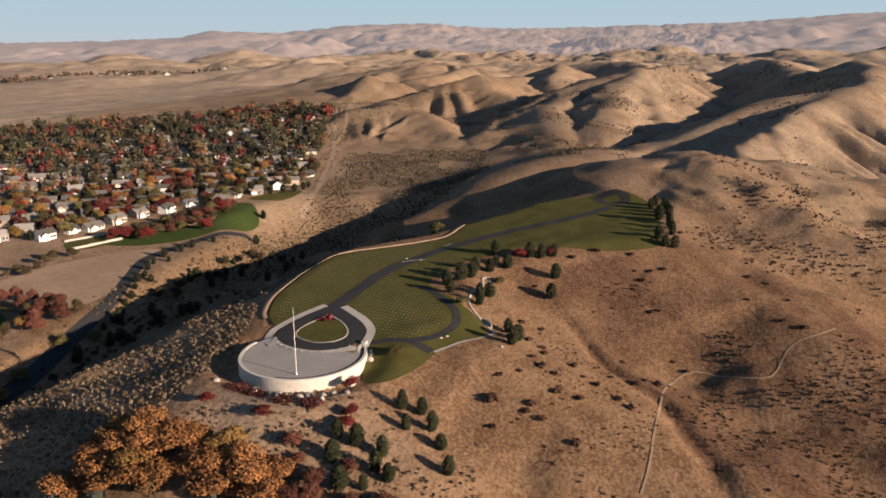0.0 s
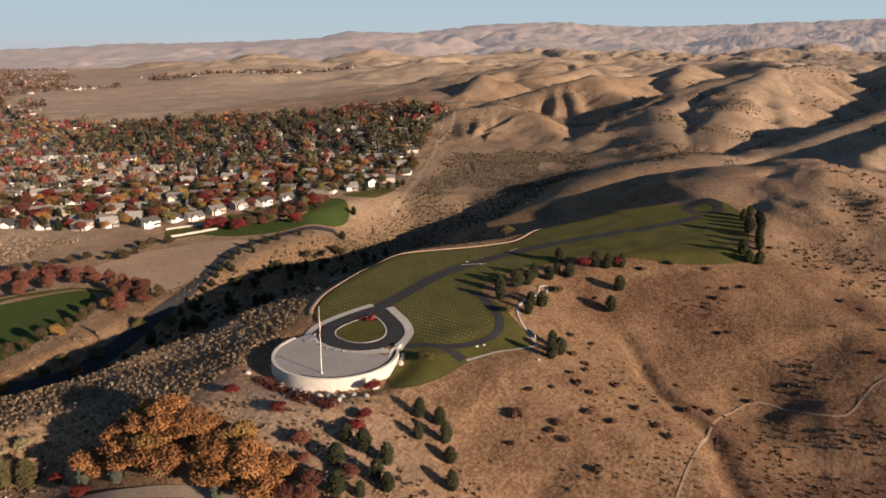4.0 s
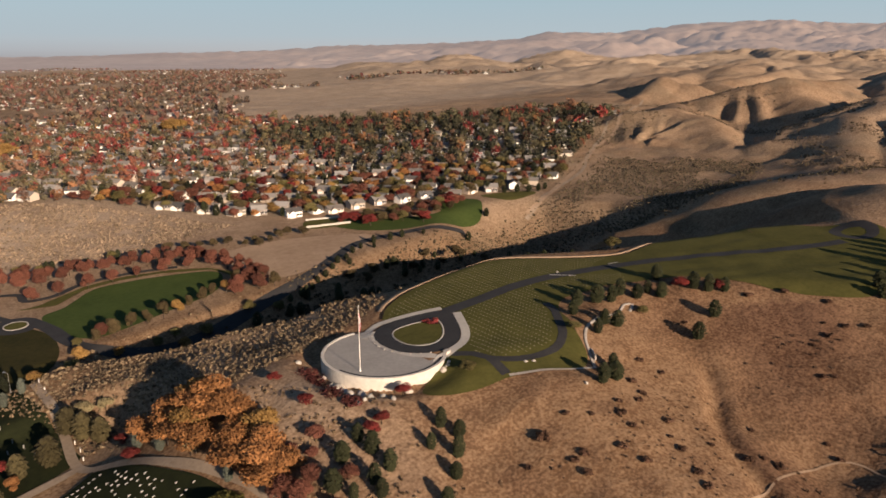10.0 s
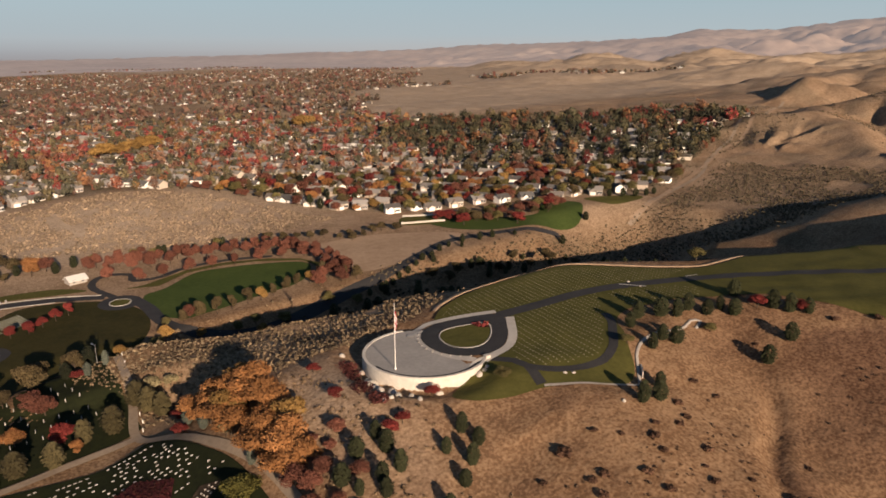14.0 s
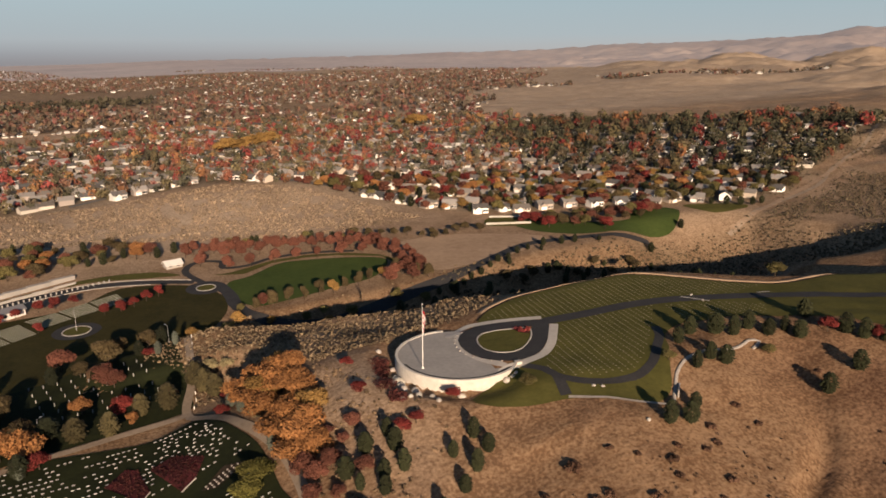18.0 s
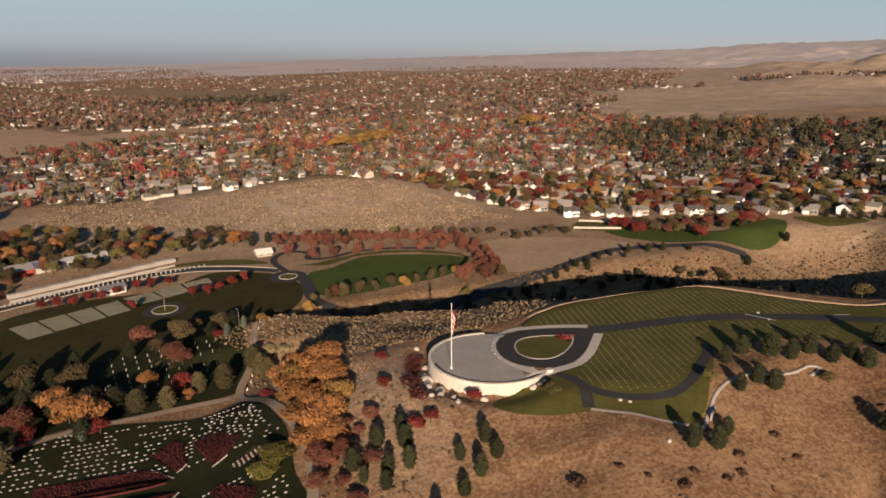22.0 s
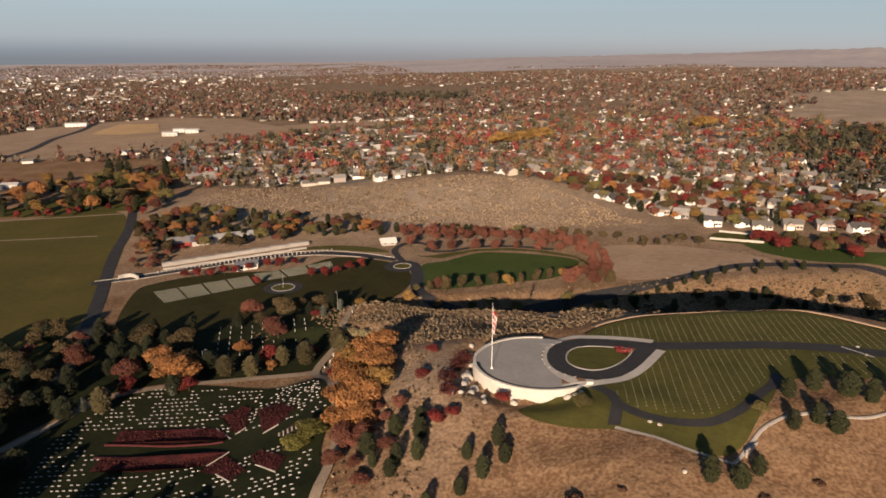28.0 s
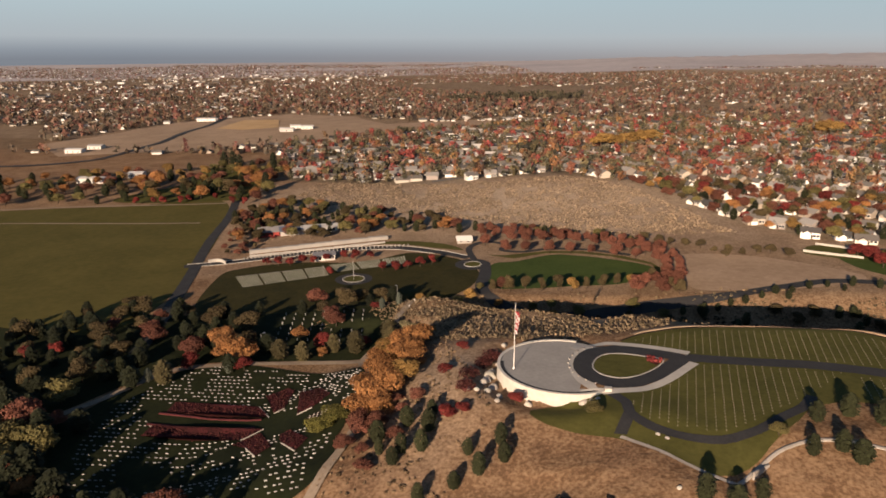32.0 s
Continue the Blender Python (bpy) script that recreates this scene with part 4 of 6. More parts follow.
def conifer(name, tone, h, wide, rng, label="", count=1150, size=0.40):
    """A conical evergreen with drooping tiers."""
    tree = tagged(new(name), label, "tree")
    part("trunk", tube(bmesh.new(), (0, 0, -0.5), (0, 0, h * 0.95), 0.025 * h, 0.006 * h), M_BARK, tree, smooth=True)
    q = rng.uniform(0, 1, count) ** 0.75
    shape = np.sin(math.pi * (0.03 + 0.80 * q ** 0.8)) ** 0.8
    z = h * (1 - 0.92 * q)
    tier = 0.86 + 0.14 * np.sin(z / h * 34) + 0.10 * np.sin(3.0 * np.arange(count))
    r = wide * 0.5 * shape * tier * rng.uniform(0.55, 1.08, count)
    a = rng.uniform(0, 6.283, count)
    c = np.stack([r * np.cos(a), r * np.sin(a), z], 1)
    out = np.stack([np.cos(a), np.sin(a), -0.45 + 0 * a], 1)
    side = np.stack([-np.sin(a), np.cos(a), rng.uniform(-0.5, 0.5, count)], 1)
    s = size * rng.uniform(0.6, 1.4, count)[:, None]
    quad = np.stack([c - out * s, c - side * s * 0.7, c + out * s, c + side * s * 0.7], 1).reshape(-1, 3)
    tint = np.asarray(tone) * (1 + 0.3 * rng.uniform(-1, 1, count))[:, None]
    part("crown", tinted_mesh("crown", quad, np.arange(len(quad)).reshape(-1, 4), tint, M_LEAF), M_LEAF, tree)
    return tree


RED, RUST, ORANGE, GOLD = (0.125, 0.021, 0.018), (0.118, 0.046, 0.031), (0.235, 0.108, 0.040), (0.22, 0.130, 0.042)
OLIVE, PINE, DARK, BLUE = (0.10, 0.085, 0.032), (0.029, 0.032, 0.014), (0.019, 0.022, 0.011), (0.085, 0.095, 0.075)
rng = np.random.default_rng(7)
STOCK = {}
UMBER = (0.062, 0.046, 0.022)
for kind, name, tone, word in (("red", "maple_tree", RED, "deep red"), ("rust", "ash_tree", RUST, "rust red"), ("orange", "cottonwood_tree", ORANGE, "orange"), ("gold", "aspen_tree", GOLD, "golden yellow"), ("olive", "elm_tree", OLIVE, "olive green"), ("umber", "oak_tree", UMBER, "dark olive brown"), ("lime", "sumac_tree", (0.110, 0.100, 0.025), "yellow-green"), ("pale", "willow_tree", (0.25, 0.21, 0.115), "pale cream-green")):
    STOCK[kind] = [broad_tree(name, tone, 8.0, 6.0, rng, label=f"{word} autumn tree with an open crown") for _ in range(3)]
for kind, name, tone, word in (("pine", "pine_tree", PINE, "dark green pine"), ("spruce", "spruce_tree", BLUE, "pale blue-grey spruce"), ("cedar", "cedar_tree", (0.070, 0.058, 0.027), "rounded dark olive cedar"), ("dark", "juniper_tree", DARK, "blackish green juniper")):
    STOCK[kind] = [conifer(name, tone, 8.0, 5.2, rng, label=f"{word} on dry ground") for _ in range(3)]
USED = set()


def plant(kind, x, y, size, wide=1.0, label="", group=""):
    """Sets a plant of the stock on the ground; size is its height in metres."""
    i = int(rng.integers(len(STOCK[kind])))
    src = STOCK[kind][i]
    s = size / 8.0
    m = pose(x, y, hz(x, y) - 0.05, 0, 0, float(rng.uniform(0, 360))) @ Matrix.Diagonal((s * wide, s * wide, s, 1))
    if src.name not in USED:
        USED.add(src.name)
        src.matrix_basis = m
        ob = src
    else:
        ob = copy_thing(src, Matrix.Identity(4))
        ob.matrix_basis = m
    return tagged(ob, label, "", group)


def sweep(name, centres, tops, wides, tones, rng, leaves, label, category, leaf=0.58):
    """Many far plants as one mesh of leaf clumps."""
    n = len(centres)
    d = rng.normal(size=(n, leaves, 3))
    d /= np.linalg.norm(d, axis=2)[..., None]
    d *= rng.uniform(0.5, 1.0, (n, leaves, 1))
    c = np.asarray(centres)[:, None, :] + d * np.stack([wides, wides, tops * 0.5], 1)[:, None, :]
    c[..., 2] += (tops * 0.55)[:, None]
    lean = d + 0.45 * rng.normal(size=(n, leaves, 3))
    u = np.cross(lean, rng.normal(size=(n, leaves, 3)))
    u /= np.linalg.norm(u, axis=2)[..., None]
    w = np.cross(lean, u)
    w /= np.linalg.norm(w, axis=2)[..., None]
    s = (np.asarray(wides) * leaf * 3.9 / np.sqrt(leaves))[:, None, None] * rng.uniform(0.7, 1.25, (n, leaves, 1))
    tri = np.stack([c + u * s, c + (w * 0.87 - u * 0.5) * s, c - (w * 0.87 + u * 0.5) * s], 2).reshape(-1, 3)
    tint = (np.asarray(tones)[:, None, :] * rng.uniform(0.7, 1.3, (n, leaves, 1))).reshape(-1, 3)
    return tagged(new(name, fast_mesh(name, tri, 3, tint, M_LEAF)), label, category, kind="stuff")


def fast_mesh(name, co, corners, tint, mat):
    """A mesh of loose triangles or quads, with a tone for each."""
    me = bpy.data.meshes.new(name)
    n = len(co)
    me.vertices.add(n)
    me.vertices.foreach_set("co", np.asarray(co, np.float32).ravel())
    me.loops.add(n)
    me.loops.foreach_set("vertex_index", np.arange(n, dtype=np.int32))
    me.polygons.add(n // corners)
    me.polygons.foreach_set("loop_start", np.arange(0, n, corners, dtype=np.int32))
    me.update(calc_edges=True)
    at = me.color_attributes.new("tint", "FLOAT_COLOR", "CORNER")
    cols = np.repeat(np.c_[np.asarray(tint), np.ones(len(tint))], corners, axis=0)
    at.data.foreach_set("color", cols.astype(np.float32).ravel())
    me.materials.append(mat)
    return me



# ---- houses ----


def gable(w, d, h, rise, over=0.5):
    """Corner points of walls with gables, and of the roof above them."""
    walls = [(-w, -d, -1), (w, -d, -1), (w, d, -1), (-w, d, -1), (-w, -d, h), (w, -d, h), (w, d, h), (-w, d, h), (-w, 0, h + rise), (w, 0, h + rise)]
    wf = [(0, 1, 5, 4), (2, 3, 7, 6), (1, 2, 6, 9, 5), (3, 0, 4, 8, 7)]
    k = rise / d
    ro, e = over, -over * k
    roof = []
    for lift in (0.06, 0.3):
        roof += [(-w - ro, -d - ro, h + e + lift), (w + ro, -d - ro, h + e + lift), (w + ro, 0, h + rise + lift), (-w - ro, 0, h + rise + lift), (w + ro, d + ro, h + e + lift), (-w - ro, d + ro, h + e + lift)]
    rf = [(6, 7, 8, 9), (9, 8, 10, 11), (0, 3, 2, 1), (3, 5, 4, 2), (0, 1, 7, 6), (4, 5, 11, 10), (1, 2, 8, 7), (2, 4, 10, 8), (3, 0, 6, 9), (5, 3, 9, 11)]
    return walls, wf, roof, rf


def house(rng, wall, roof_tone, w, d, h, rise, label):
    home = tagged(new("house"), label, "house")
    v, f, rv, rf = gable(w, d, h, rise)
    part("wall", tinted_mesh("wall", v, f, [wall] * len(f), M_HOUSE), None, home)
    roof = part("roof", tinted_mesh("roof", rv, rf, [roof_tone] * len(rf), M_HOUSE), None, home)
    v, f, rv, rf = gable(d * 0.62, w * 0.42, h * 0.8, rise * 0.7)
    turn = lambda p: (-p[1] - w * 0.35, p[0] - d * 0.75, p[2])  # noqa: E731
    part("garage_wall", tinted_mesh("garage_wall", [turn(p) for p in v], f, [wall] * len(f), M_HOUSE), None, home)
    part("garage_roof", tinted_mesh("garage_roof", [turn(p) for p in rv], rf, [roof_tone] * len(rf), M_HOUSE), None, home)
    part("chimney", box(bmesh.new(), w * 0.45, d * 0.2, h, w * 0.45 + 0.8, d * 0.2 + 0.7, h + rise + 0.7), M_CHIMNEY, roof, "brown brick chimney")
    part("garage_door", box(bmesh.new(), -w * 0.35 - 2.1, -d * 1.37 - 0.06, 0.0, -w * 0.35 + 2.1, -d * 1.37 + 0.05, 2.2), M_WHITE, home)
    part("front_door", box(bmesh.new(), w * 0.08, -d - 0.06, 0.0, w * 0.08 + 1.0, -d + 0.05, 2.05), M_BARK, home)
    for x in (-0.1, 0.3, 0.65):
        window = part("window", box(bmesh.new(), x * w - 0.1, -d - 0.05, 0.9, x * w + 1.6, -d + 0.05, 2.5), M_WHITE, home)
        part("pane", box(bmesh.new(), x * w, -d - 0.09, 1.0, x * w + 1.5, -d + 0.02, 2.4), M_GLASS, window)
    return home


WALLS = [(0.78, 0.76, 0.72), (0.58, 0.53, 0.46), (0.40, 0.34, 0.28), (0.82, 0.80, 0.77), (0.30, 0.26, 0.235)]
ROOFS = [(0.110, 0.102, 0.098), (0.135, 0.120, 0.108), (0.19, 0.175, 0.160), (0.085, 0.083, 0.082), (0.25, 0.235, 0.22)]
WORDS = ["white", "cream", "tan", "bright white", "grey-brown"]
HOMES = [house(rng, WALLS[i], ROOFS[i], float(rng.uniform(4.5, 5.8)), float(rng.uniform(3.5, 4.1)), 2.6 if i % 2 else 3.8, 2.2, f"{WORDS[i]} family house with a grey shingle roof") for i in range(5)]


def suburb_lots(poly, angle, lot, row):
    """Building plots in rows, back to back along streets."""
    a = np.array(poly, float)
    mid = a.mean(0)
    c, s = math.cos(angle), math.sin(angle)
    size = np.abs(a - mid).max() * 1.5
    out = []
    k = 0
    for v in np.arange(-size, size, row):
        k += 1
        for u in np.arange(-size, size, lot):
            x, y = mid[0] + u * c - (v + 18 * math.sin(u / 110)) * s, mid[1] + u * s + (v + 18 * math.sin(u / 110)) * c
            out.append((x + rng.uniform(-2, 2), y + rng.uniform(-2, 2), angle + (0 if k % 2 else math.pi) + rng.uniform(-0.25, 0.25)))
    o = np.array(out)
    return o[inside_all(o[:, 0], o[:, 1], poly) & (edge_distance(o[:, 0], o[:, 1], poly) > 7)]


LOTS = np.concatenate([suburb_lots(SUBURB, 2.2, 16, 26), suburb_lots(WEST_HOMES, 0.3, 15, 25)])
LOTS = LOTS[np.argsort(np.hypot(LOTS[:, 0] - 60, LOTS[:, 1] + 60))]
NEAR_LOTS = 290
for i, (x, y, turn) in enumerate(LOTS[:NEAR_LOTS]):
    m = Matrix.LocRotScale((x, y, hz(x, y)), Euler((0, 0, turn)), None)
    if i < len(HOMES):
        HOMES[i].matrix_basis = m
    else:
        copy_thing(HOMES[int(rng.integers(len(HOMES)))], m)

FRONT = [(112, 316), (122, 297), (133, 279), (146, 262), (158, 247), (172, 240), (187, 234), (203, 229), (219, 224), (236, 218), (253, 210), (270, 201), (287, 194), (304, 187), (320, 180)]
for k, (x, y) in enumerate(FRONT):
    along_row = FRONT[min(k + 1, len(FRONT) - 1)], FRONT[max(k - 1, 0)]
    turn = math.atan2(along_row[0][1] - along_row[1][1], along_row[0][0] - along_row[1][0])
    x, y = x + float(rng.uniform(-2, 4)), y + float(rng.uniform(-2, 7))
    home = copy_thing(HOMES[(3, 1, 2, 4, 0)[k % 5]], Matrix.LocRotScale((x, y, hz(x, y)), Euler((0, 0, turn + float(rng.choice([-0.5, 0.1, 1.2, 0.4])))), None))
    tagged(home, "", "", "front row of houses")


def streets(poly, angle, row, name):
    """Grey streets between the rows of plots, cut off at the suburb's edge."""
    a = np.array(poly, float)
    mid = a.mean(0)
    c, s = math.cos(angle), math.sin(angle)
    size = np.abs(a - mid).max() * 1.5
    for k, v in enumerate(np.arange(-size, size, row)):
        if k % 2:
            continue
        u = np.arange(-size, size, 12.0)
        w = v + row * 0.5 + 18 * np.sin(u / 110)
        x, y = mid[0] + u * c - w * s, mid[1] + u * s + w * c
        ok = inside_all(x, y, poly) & (edge_distance(x, y, poly) > 9) & (np.hypot(x, y) < 760)
        run = []
        for px, py, good in [*zip(x, y, ok), (0, 0, False)]:
            if good:
                run.append((float(px), float(py)))
            elif run:
                if len(run) > 4:
                    cover(strip(run, 6.0, M_STREET, name, 0.15), "grey asphalt street between the houses", "road")
                run = []


streets(SUBURB, 2.2, 26, "street_east")
streets(WEST_HOMES, 0.3, 25, "street_west")


def far_town(name, places, label, scale=1.0):
    """Far houses as one mesh of gabled blocks."""
    v, f, rv, rf = gable(5.6, 4.1, 2.5, 2.2)
    quads, tints = [], []
    tw, tr = np.array(WALLS), np.array(ROOFS)
    base = np.array([[v[i] for i in q[:4]] for q in f] + [[rv[i] for i in q] for q in rf[:2]])
    n = len(places)
    z = height(places[:, 0], places[:, 1])
    c, s = np.cos(places[:, 2]), np.sin(places[:, 2])
    size = scale * rng.uniform(0.7, 1.25, n)
    b = base[None] * size[:, None, None, None]
    x = b[..., 0] * c[:, None, None] - b[..., 1] * s[:, None, None] + places[:, 0, None, None]
    y = b[..., 0] * s[:, None, None] + b[..., 1] * c[:, None, None] + places[:, 1, None, None]
    co = np.stack([x, y, b[..., 2] + z[:, None, None]], -1)
    pick = rng.integers(0, 5, n)
    tint = np.concatenate([np.repeat(tw[pick][:, None] * rng.uniform(0.45, 1.15, (n, 1, 1)), 4, 1), np.repeat(tr[(pick + rng.integers(0, 5, n)) % 5][:, None] * rng.uniform(0.4, 1.6, (n, 1, 1)) ** 1.5, 2, 1)], 1)
    return tagged(new(name, fast_mesh(name, co.reshape(-1, 3), 4, tint.reshape(-1, 3), M_HOUSE)), label, "houses", kind="stuff")


FAR_LOTS = LOTS[NEAR_LOTS:]
FAR_LOTS = FAR_LOTS[rng.uniform(size=len(FAR_LOTS)) < 0.92 - 0.5 * sstep(330, 450, FAR_LOTS[:, 0])]
far_town("far_houses", FAR_LOTS, "many pale family houses of the suburb", 1.0)


def town_points(n, reach):
    """Places strewn over the wide town in the valley."""
    r = 640 + (reach - 640) * rng.uniform(0, 1, n) ** 0.75
    a = rng.uniform(radians(44), radians(140), n)
    x, y = r * np.cos(a) - 60, r * np.sin(a) - 60
    keep = (y > 560) & (x < 0.62 * y + 60 + 160 * vnoise(x / 170, y / 170, 62)) & ~inside_all(x, y, OPEN_FIELD) & ~inside_all(x, y, SUBURB) & ~inside_all(x, y, WEST_HOMES)
    keep &= (vnoise(x / 260, y / 200, 61) > -0.55) & (np.hypot(x, y) < 2500 + 1500 * sstep(0, -500, x) + 250 * vnoise(x / 300, y / 300, 65))
    return x[keep], y[keep]


x, y = town_points(9000, 3900)
far_town("town_houses", np.stack([x, y, np.where(rng.uniform(size=len(x)) > 0.5, 0.3, 1.87)], 1), "pale roofs of the wide town in the valley", 0.85 - 0.35 * sstep(700, 2600, np.hypot(x, y)))

# ---- trees of the suburb and the town ----
TONES = np.array([(0.18, 0.030, 0.026), (0.18, 0.060, 0.034), (0.15, 0.078, 0.048), (0.22, 0.10, 0.042), (0.24, 0.135, 0.052), (0.12, 0.098, 0.046), (0.10, 0.078, 0.048), (0.060, 0.058, 0.030), (0.075, 0.068, 0.038), (0.036, 0.038, 0.022)])


def town_trees(name, x, y, tall, leaves, label, mix, dull=0.27, grey=(0.125, 0.10, 0.085), wide=0.38):
    n = len(x)
    tones = ((1 - dull) * TONES[mix[rng.integers(0, len(mix), n)]] * 0.98 + dull * np.array(grey)) * rng.uniform(0.7, 1.25, (n, 1))
    tops = tall * rng.uniform(0.45, 1.0, n) ** 1.0 * rng.choice([1.0, 1.0, 1.3], n)
    return sweep(name, np.stack([x, y, height(x, y)], 1), tops, tops * wide * rng.uniform(0.8, 1.2, n), tones, rng, leaves, label, "trees")


MIX = np.array([0, 0, 0, 1, 1, 2, 2, 3, 4, 5, 5, 6, 6, 7, 7, 8, 8, 9, 9])
sx, sy = scattered(SUBURB, 9.4, rng)
keep = (sx > 330 + 60 * vnoise(sx / 60, sy / 60, 64)) | (vnoise(sx / 23, sy / 23, 66) > -0.62)
sx, sy = sx[keep], sy[keep]
wx, wy = scattered(WEST_HOMES, 10.0, rng)
keep = vnoise(wx / 23, wy / 23, 67) > -0.5
wx, wy = wx[keep], wy[keep]
sx, sy = np.concatenate([sx, wx]), np.concatenate([sy, wy])
order = np.argsort(np.hypot(sx - 60, sy + 60))
sx, sy = sx[order], sy[order]
KINDS = ["red", "rust", "orange", "gold", "olive", "pine", "dark", "rust", "olive", "umber", "umber", "rust"]
for x, y in zip(sx[:350], sy[:350]):
    plant(KINDS[int(rng.integers(12))], x, y, float(rng.uniform(5, 9.3)), 1.0, "", "suburb trees")
sx, sy = sx[350:], sy[350:]
east = (sx > 330 + 60 * vnoise(sx / 60, sy / 60, 64)) & (sy < 560)
town_trees("suburb_trees", sx[~east], sy[~east], 9.2, 60, "dense autumn trees between the suburb's houses", MIX, 0.16, wide=0.435)
town_trees("suburb_evergreens", sx[east], sy[east], 11.5, 70, "dark evergreens and autumn trees of the old suburb", np.array([0, 1, 2, 3, 5, 5, 6, 7, 7, 7, 8, 8, 9, 9, 9, 9, 9, 9]), 0.08, wide=0.44)
fx = np.concatenate([rng.uniform(960, 1400, 240), rng.normal(1150, 26, 60), rng.normal(1010, 22, 50)])
fy = np.concatenate([1130 - 0.52 * (fx[:240] - 960) + rng.normal(0, 16, 240), rng.normal(964, 14, 60), rng.normal(1146, 26, 50)])
keep = vnoise(fx / 46, fy / 46, 68) > -0.1
town_trees("farm_trees", fx[keep], fy[keep], 9.0, 16, "thin line of trees across the far field", MIX, 0.4)
far_town("farm_houses", np.stack([fx[::9], fy[::9] + 9, np.full(len(fx[::9]), 0.4)], 1), "few pale farm houses along the far field", 0.9)
x, y = town_points(62000, 4300)
town_trees("town_trees", x, y, 10.5 - 5.0 * sstep(700, 2600, np.hypot(x, y)), 8, "autumn trees of the wide town", MIX, 0.5, (0.140, 0.104, 0.088))
bx, by = rng.uniform(-1500, -620, 240), rng.uniform(1100, 2500, 240)
far_town("town_sheds", np.stack([bx, by, np.where(rng.uniform(size=240) > 0.5, 0.3, 1.87)], 1), "long white roofs of far business halls", 1.35)


# ---- trees set one by one ----


def row_of(kind, places, low, high, label, group, wide=1.0):
    for x, y in places:
        plant(kind, x, y, float(rng.uniform(low, high)), wide * float(rng.uniform(0.85, 1.15)), label, group)


row_of("orange", [(-48, 42), (-47, 30), (-40, 36), (-38, 22), (-46, 16), (-34, 12), (-40, 8), (-45, 0), (-38, -4), (-43, -13), (-38, -14), (-43, 35), (-39, 29), (-36, 17), (-41, 3), (-41, -9), (-35, 26), (-46, 23)], 7, 9.2, "orange cottonwood with a ragged crown on the slope", "cottonwoods below the terrace", 1.25)
row_of("gold", [(-35, 34), (-43, 24), (-34, 2)], 7, 9, "golden cottonwood among orange ones", "cottonwoods below the terrace", 1.1)
row_of("rust", [(-36.5, -22.3), (-42.9, -19), (-44, -30), (-41, -24)], 4, 6, "rust red tree at the foot of the slope", "cottonwoods below the terrace")
row_of("pine", [(-34.8, -28.7), (-27.6, -23.7), (-33, -34.2), (-26.8, -34.9), (-20.8, -22.1), (-20.9, -27.6), (-21.4, -34.9), (-8.8, -37.1), (-0.8, -33.2), (0.6, -38.7), (-5.3, -43.5), (-10.9, -47.6), (-28.3, -39), (-19, -52)], 4.8, 6.6, "dark green pine on the dry slope", "pines on the slope", 0.95)
row_of("red", [(1.6, -16.4), (-18, 18.6), (-20.6, -0.3), (-16.7, -22.7), (-12.5, -22.4)], 2.6, 3.6, "deep red sumac bush beside the terrace", "red bushes", 1.4)
row_of("pine", [(45.4, -56.2), (51.9, -57), (58.1, -52.4), (76.3, -26.3), (85, -22.5), (92, -26.5), (96.4, -30), (103, -29.8), (106, -35.4), (112, -36.5), (112.7, -41.6), (72, -38.8), (78.8, -37.4), (82, -40.6), (124.2, -34), (124, -49), (126, -54), (129, -59), (100, -62), (113, -62)], 5.2, 7.2, "dark green pine at the burial lawn's edge", "pines at the lawn", 1.08)
row_of("olive", [(65.8, -33.5), (100, -41), (23, -23)], 2.6, 3.4, "low grey-brown shrub at the lawn's edge", "pines at the lawn", 1.3)
row_of("red", [(121, -45), (128, -57)], 5, 6, "bright red tree at the lawn's edge", "pines at the lawn")
row_of("pine", [(213, -99), (213, -106), (191, -103), (186, -108), (159, -103), (153, -106), (168, -109), (154, -110), (198, -108), (178, -108), (205, -107), (221, -101)], 5.5, 8, "dark pine in the row at the lawn's far end", "pines at the lawn's far end", 1.0)
row_of("pine", [(105, 116), (109, 114), (113, 113), (145, 135), (149, 130), (160, 126), (168, 105), (145, 80), (186, 102), (79, 130), (69, 122), (45, 123), (63, 122), (92, 120)], 5, 8, "dark pine in the shaded ravine", "ravine pines")
row_of("pine", [(140, 38), (146, 33), (150, 28), (156, 24), (163, 20), (168, 16), (175, 10)], 4.5, 6.5, "small dark pine below the lawn's edge", "ravine pines")
row_of("red", [(205, 168), (177, 189), (176, 203), (171, 207)], 6, 8, "red tree on the small park's lawn", "trees in the small park", 1.1)
row_of("umber", [(198, 188), (189, 192), (241, 176), (186, 199)], 6, 7.5, "half bare brown tree on the small park's lawn", "trees in the small park", 1.0)
row_of("pine", [(306, 178), (313, 171), (320, 165), (327, 161), (336, 161), (219, 141), (259, 158)], 5, 7.5, "dark pine at the suburb's edge", "trees in the small park", 1.1)
row_of("rust", [(-31, -16), (-34, -10), (-30, -29), (-38, -33), (-36, -40), (-27, -12)], 2.6, 4.2, "rusty shrub at the foot of the dry slope", "red bushes", 1.3)
row_of("olive", [(154, 2)], 6, 6.1, "pale olive bush at the lawn's edge", "", 1.2)
row_of("gold", [(19, 147), (48, 153)], 7, 8.5, "golden tree by the oval lawn", "trees round the oval lawn", 0.72)
row_of("umber", [(4, 146), (34, 151), (26, 149), (12, 147), (41, 154), (-4, 144), (66, 150), (-20, 142), (70, 144), (58, 160), (-12, 143)], 6.5, 9, "olive green tree by the oval lawn", "trees round the oval lawn", 0.62)
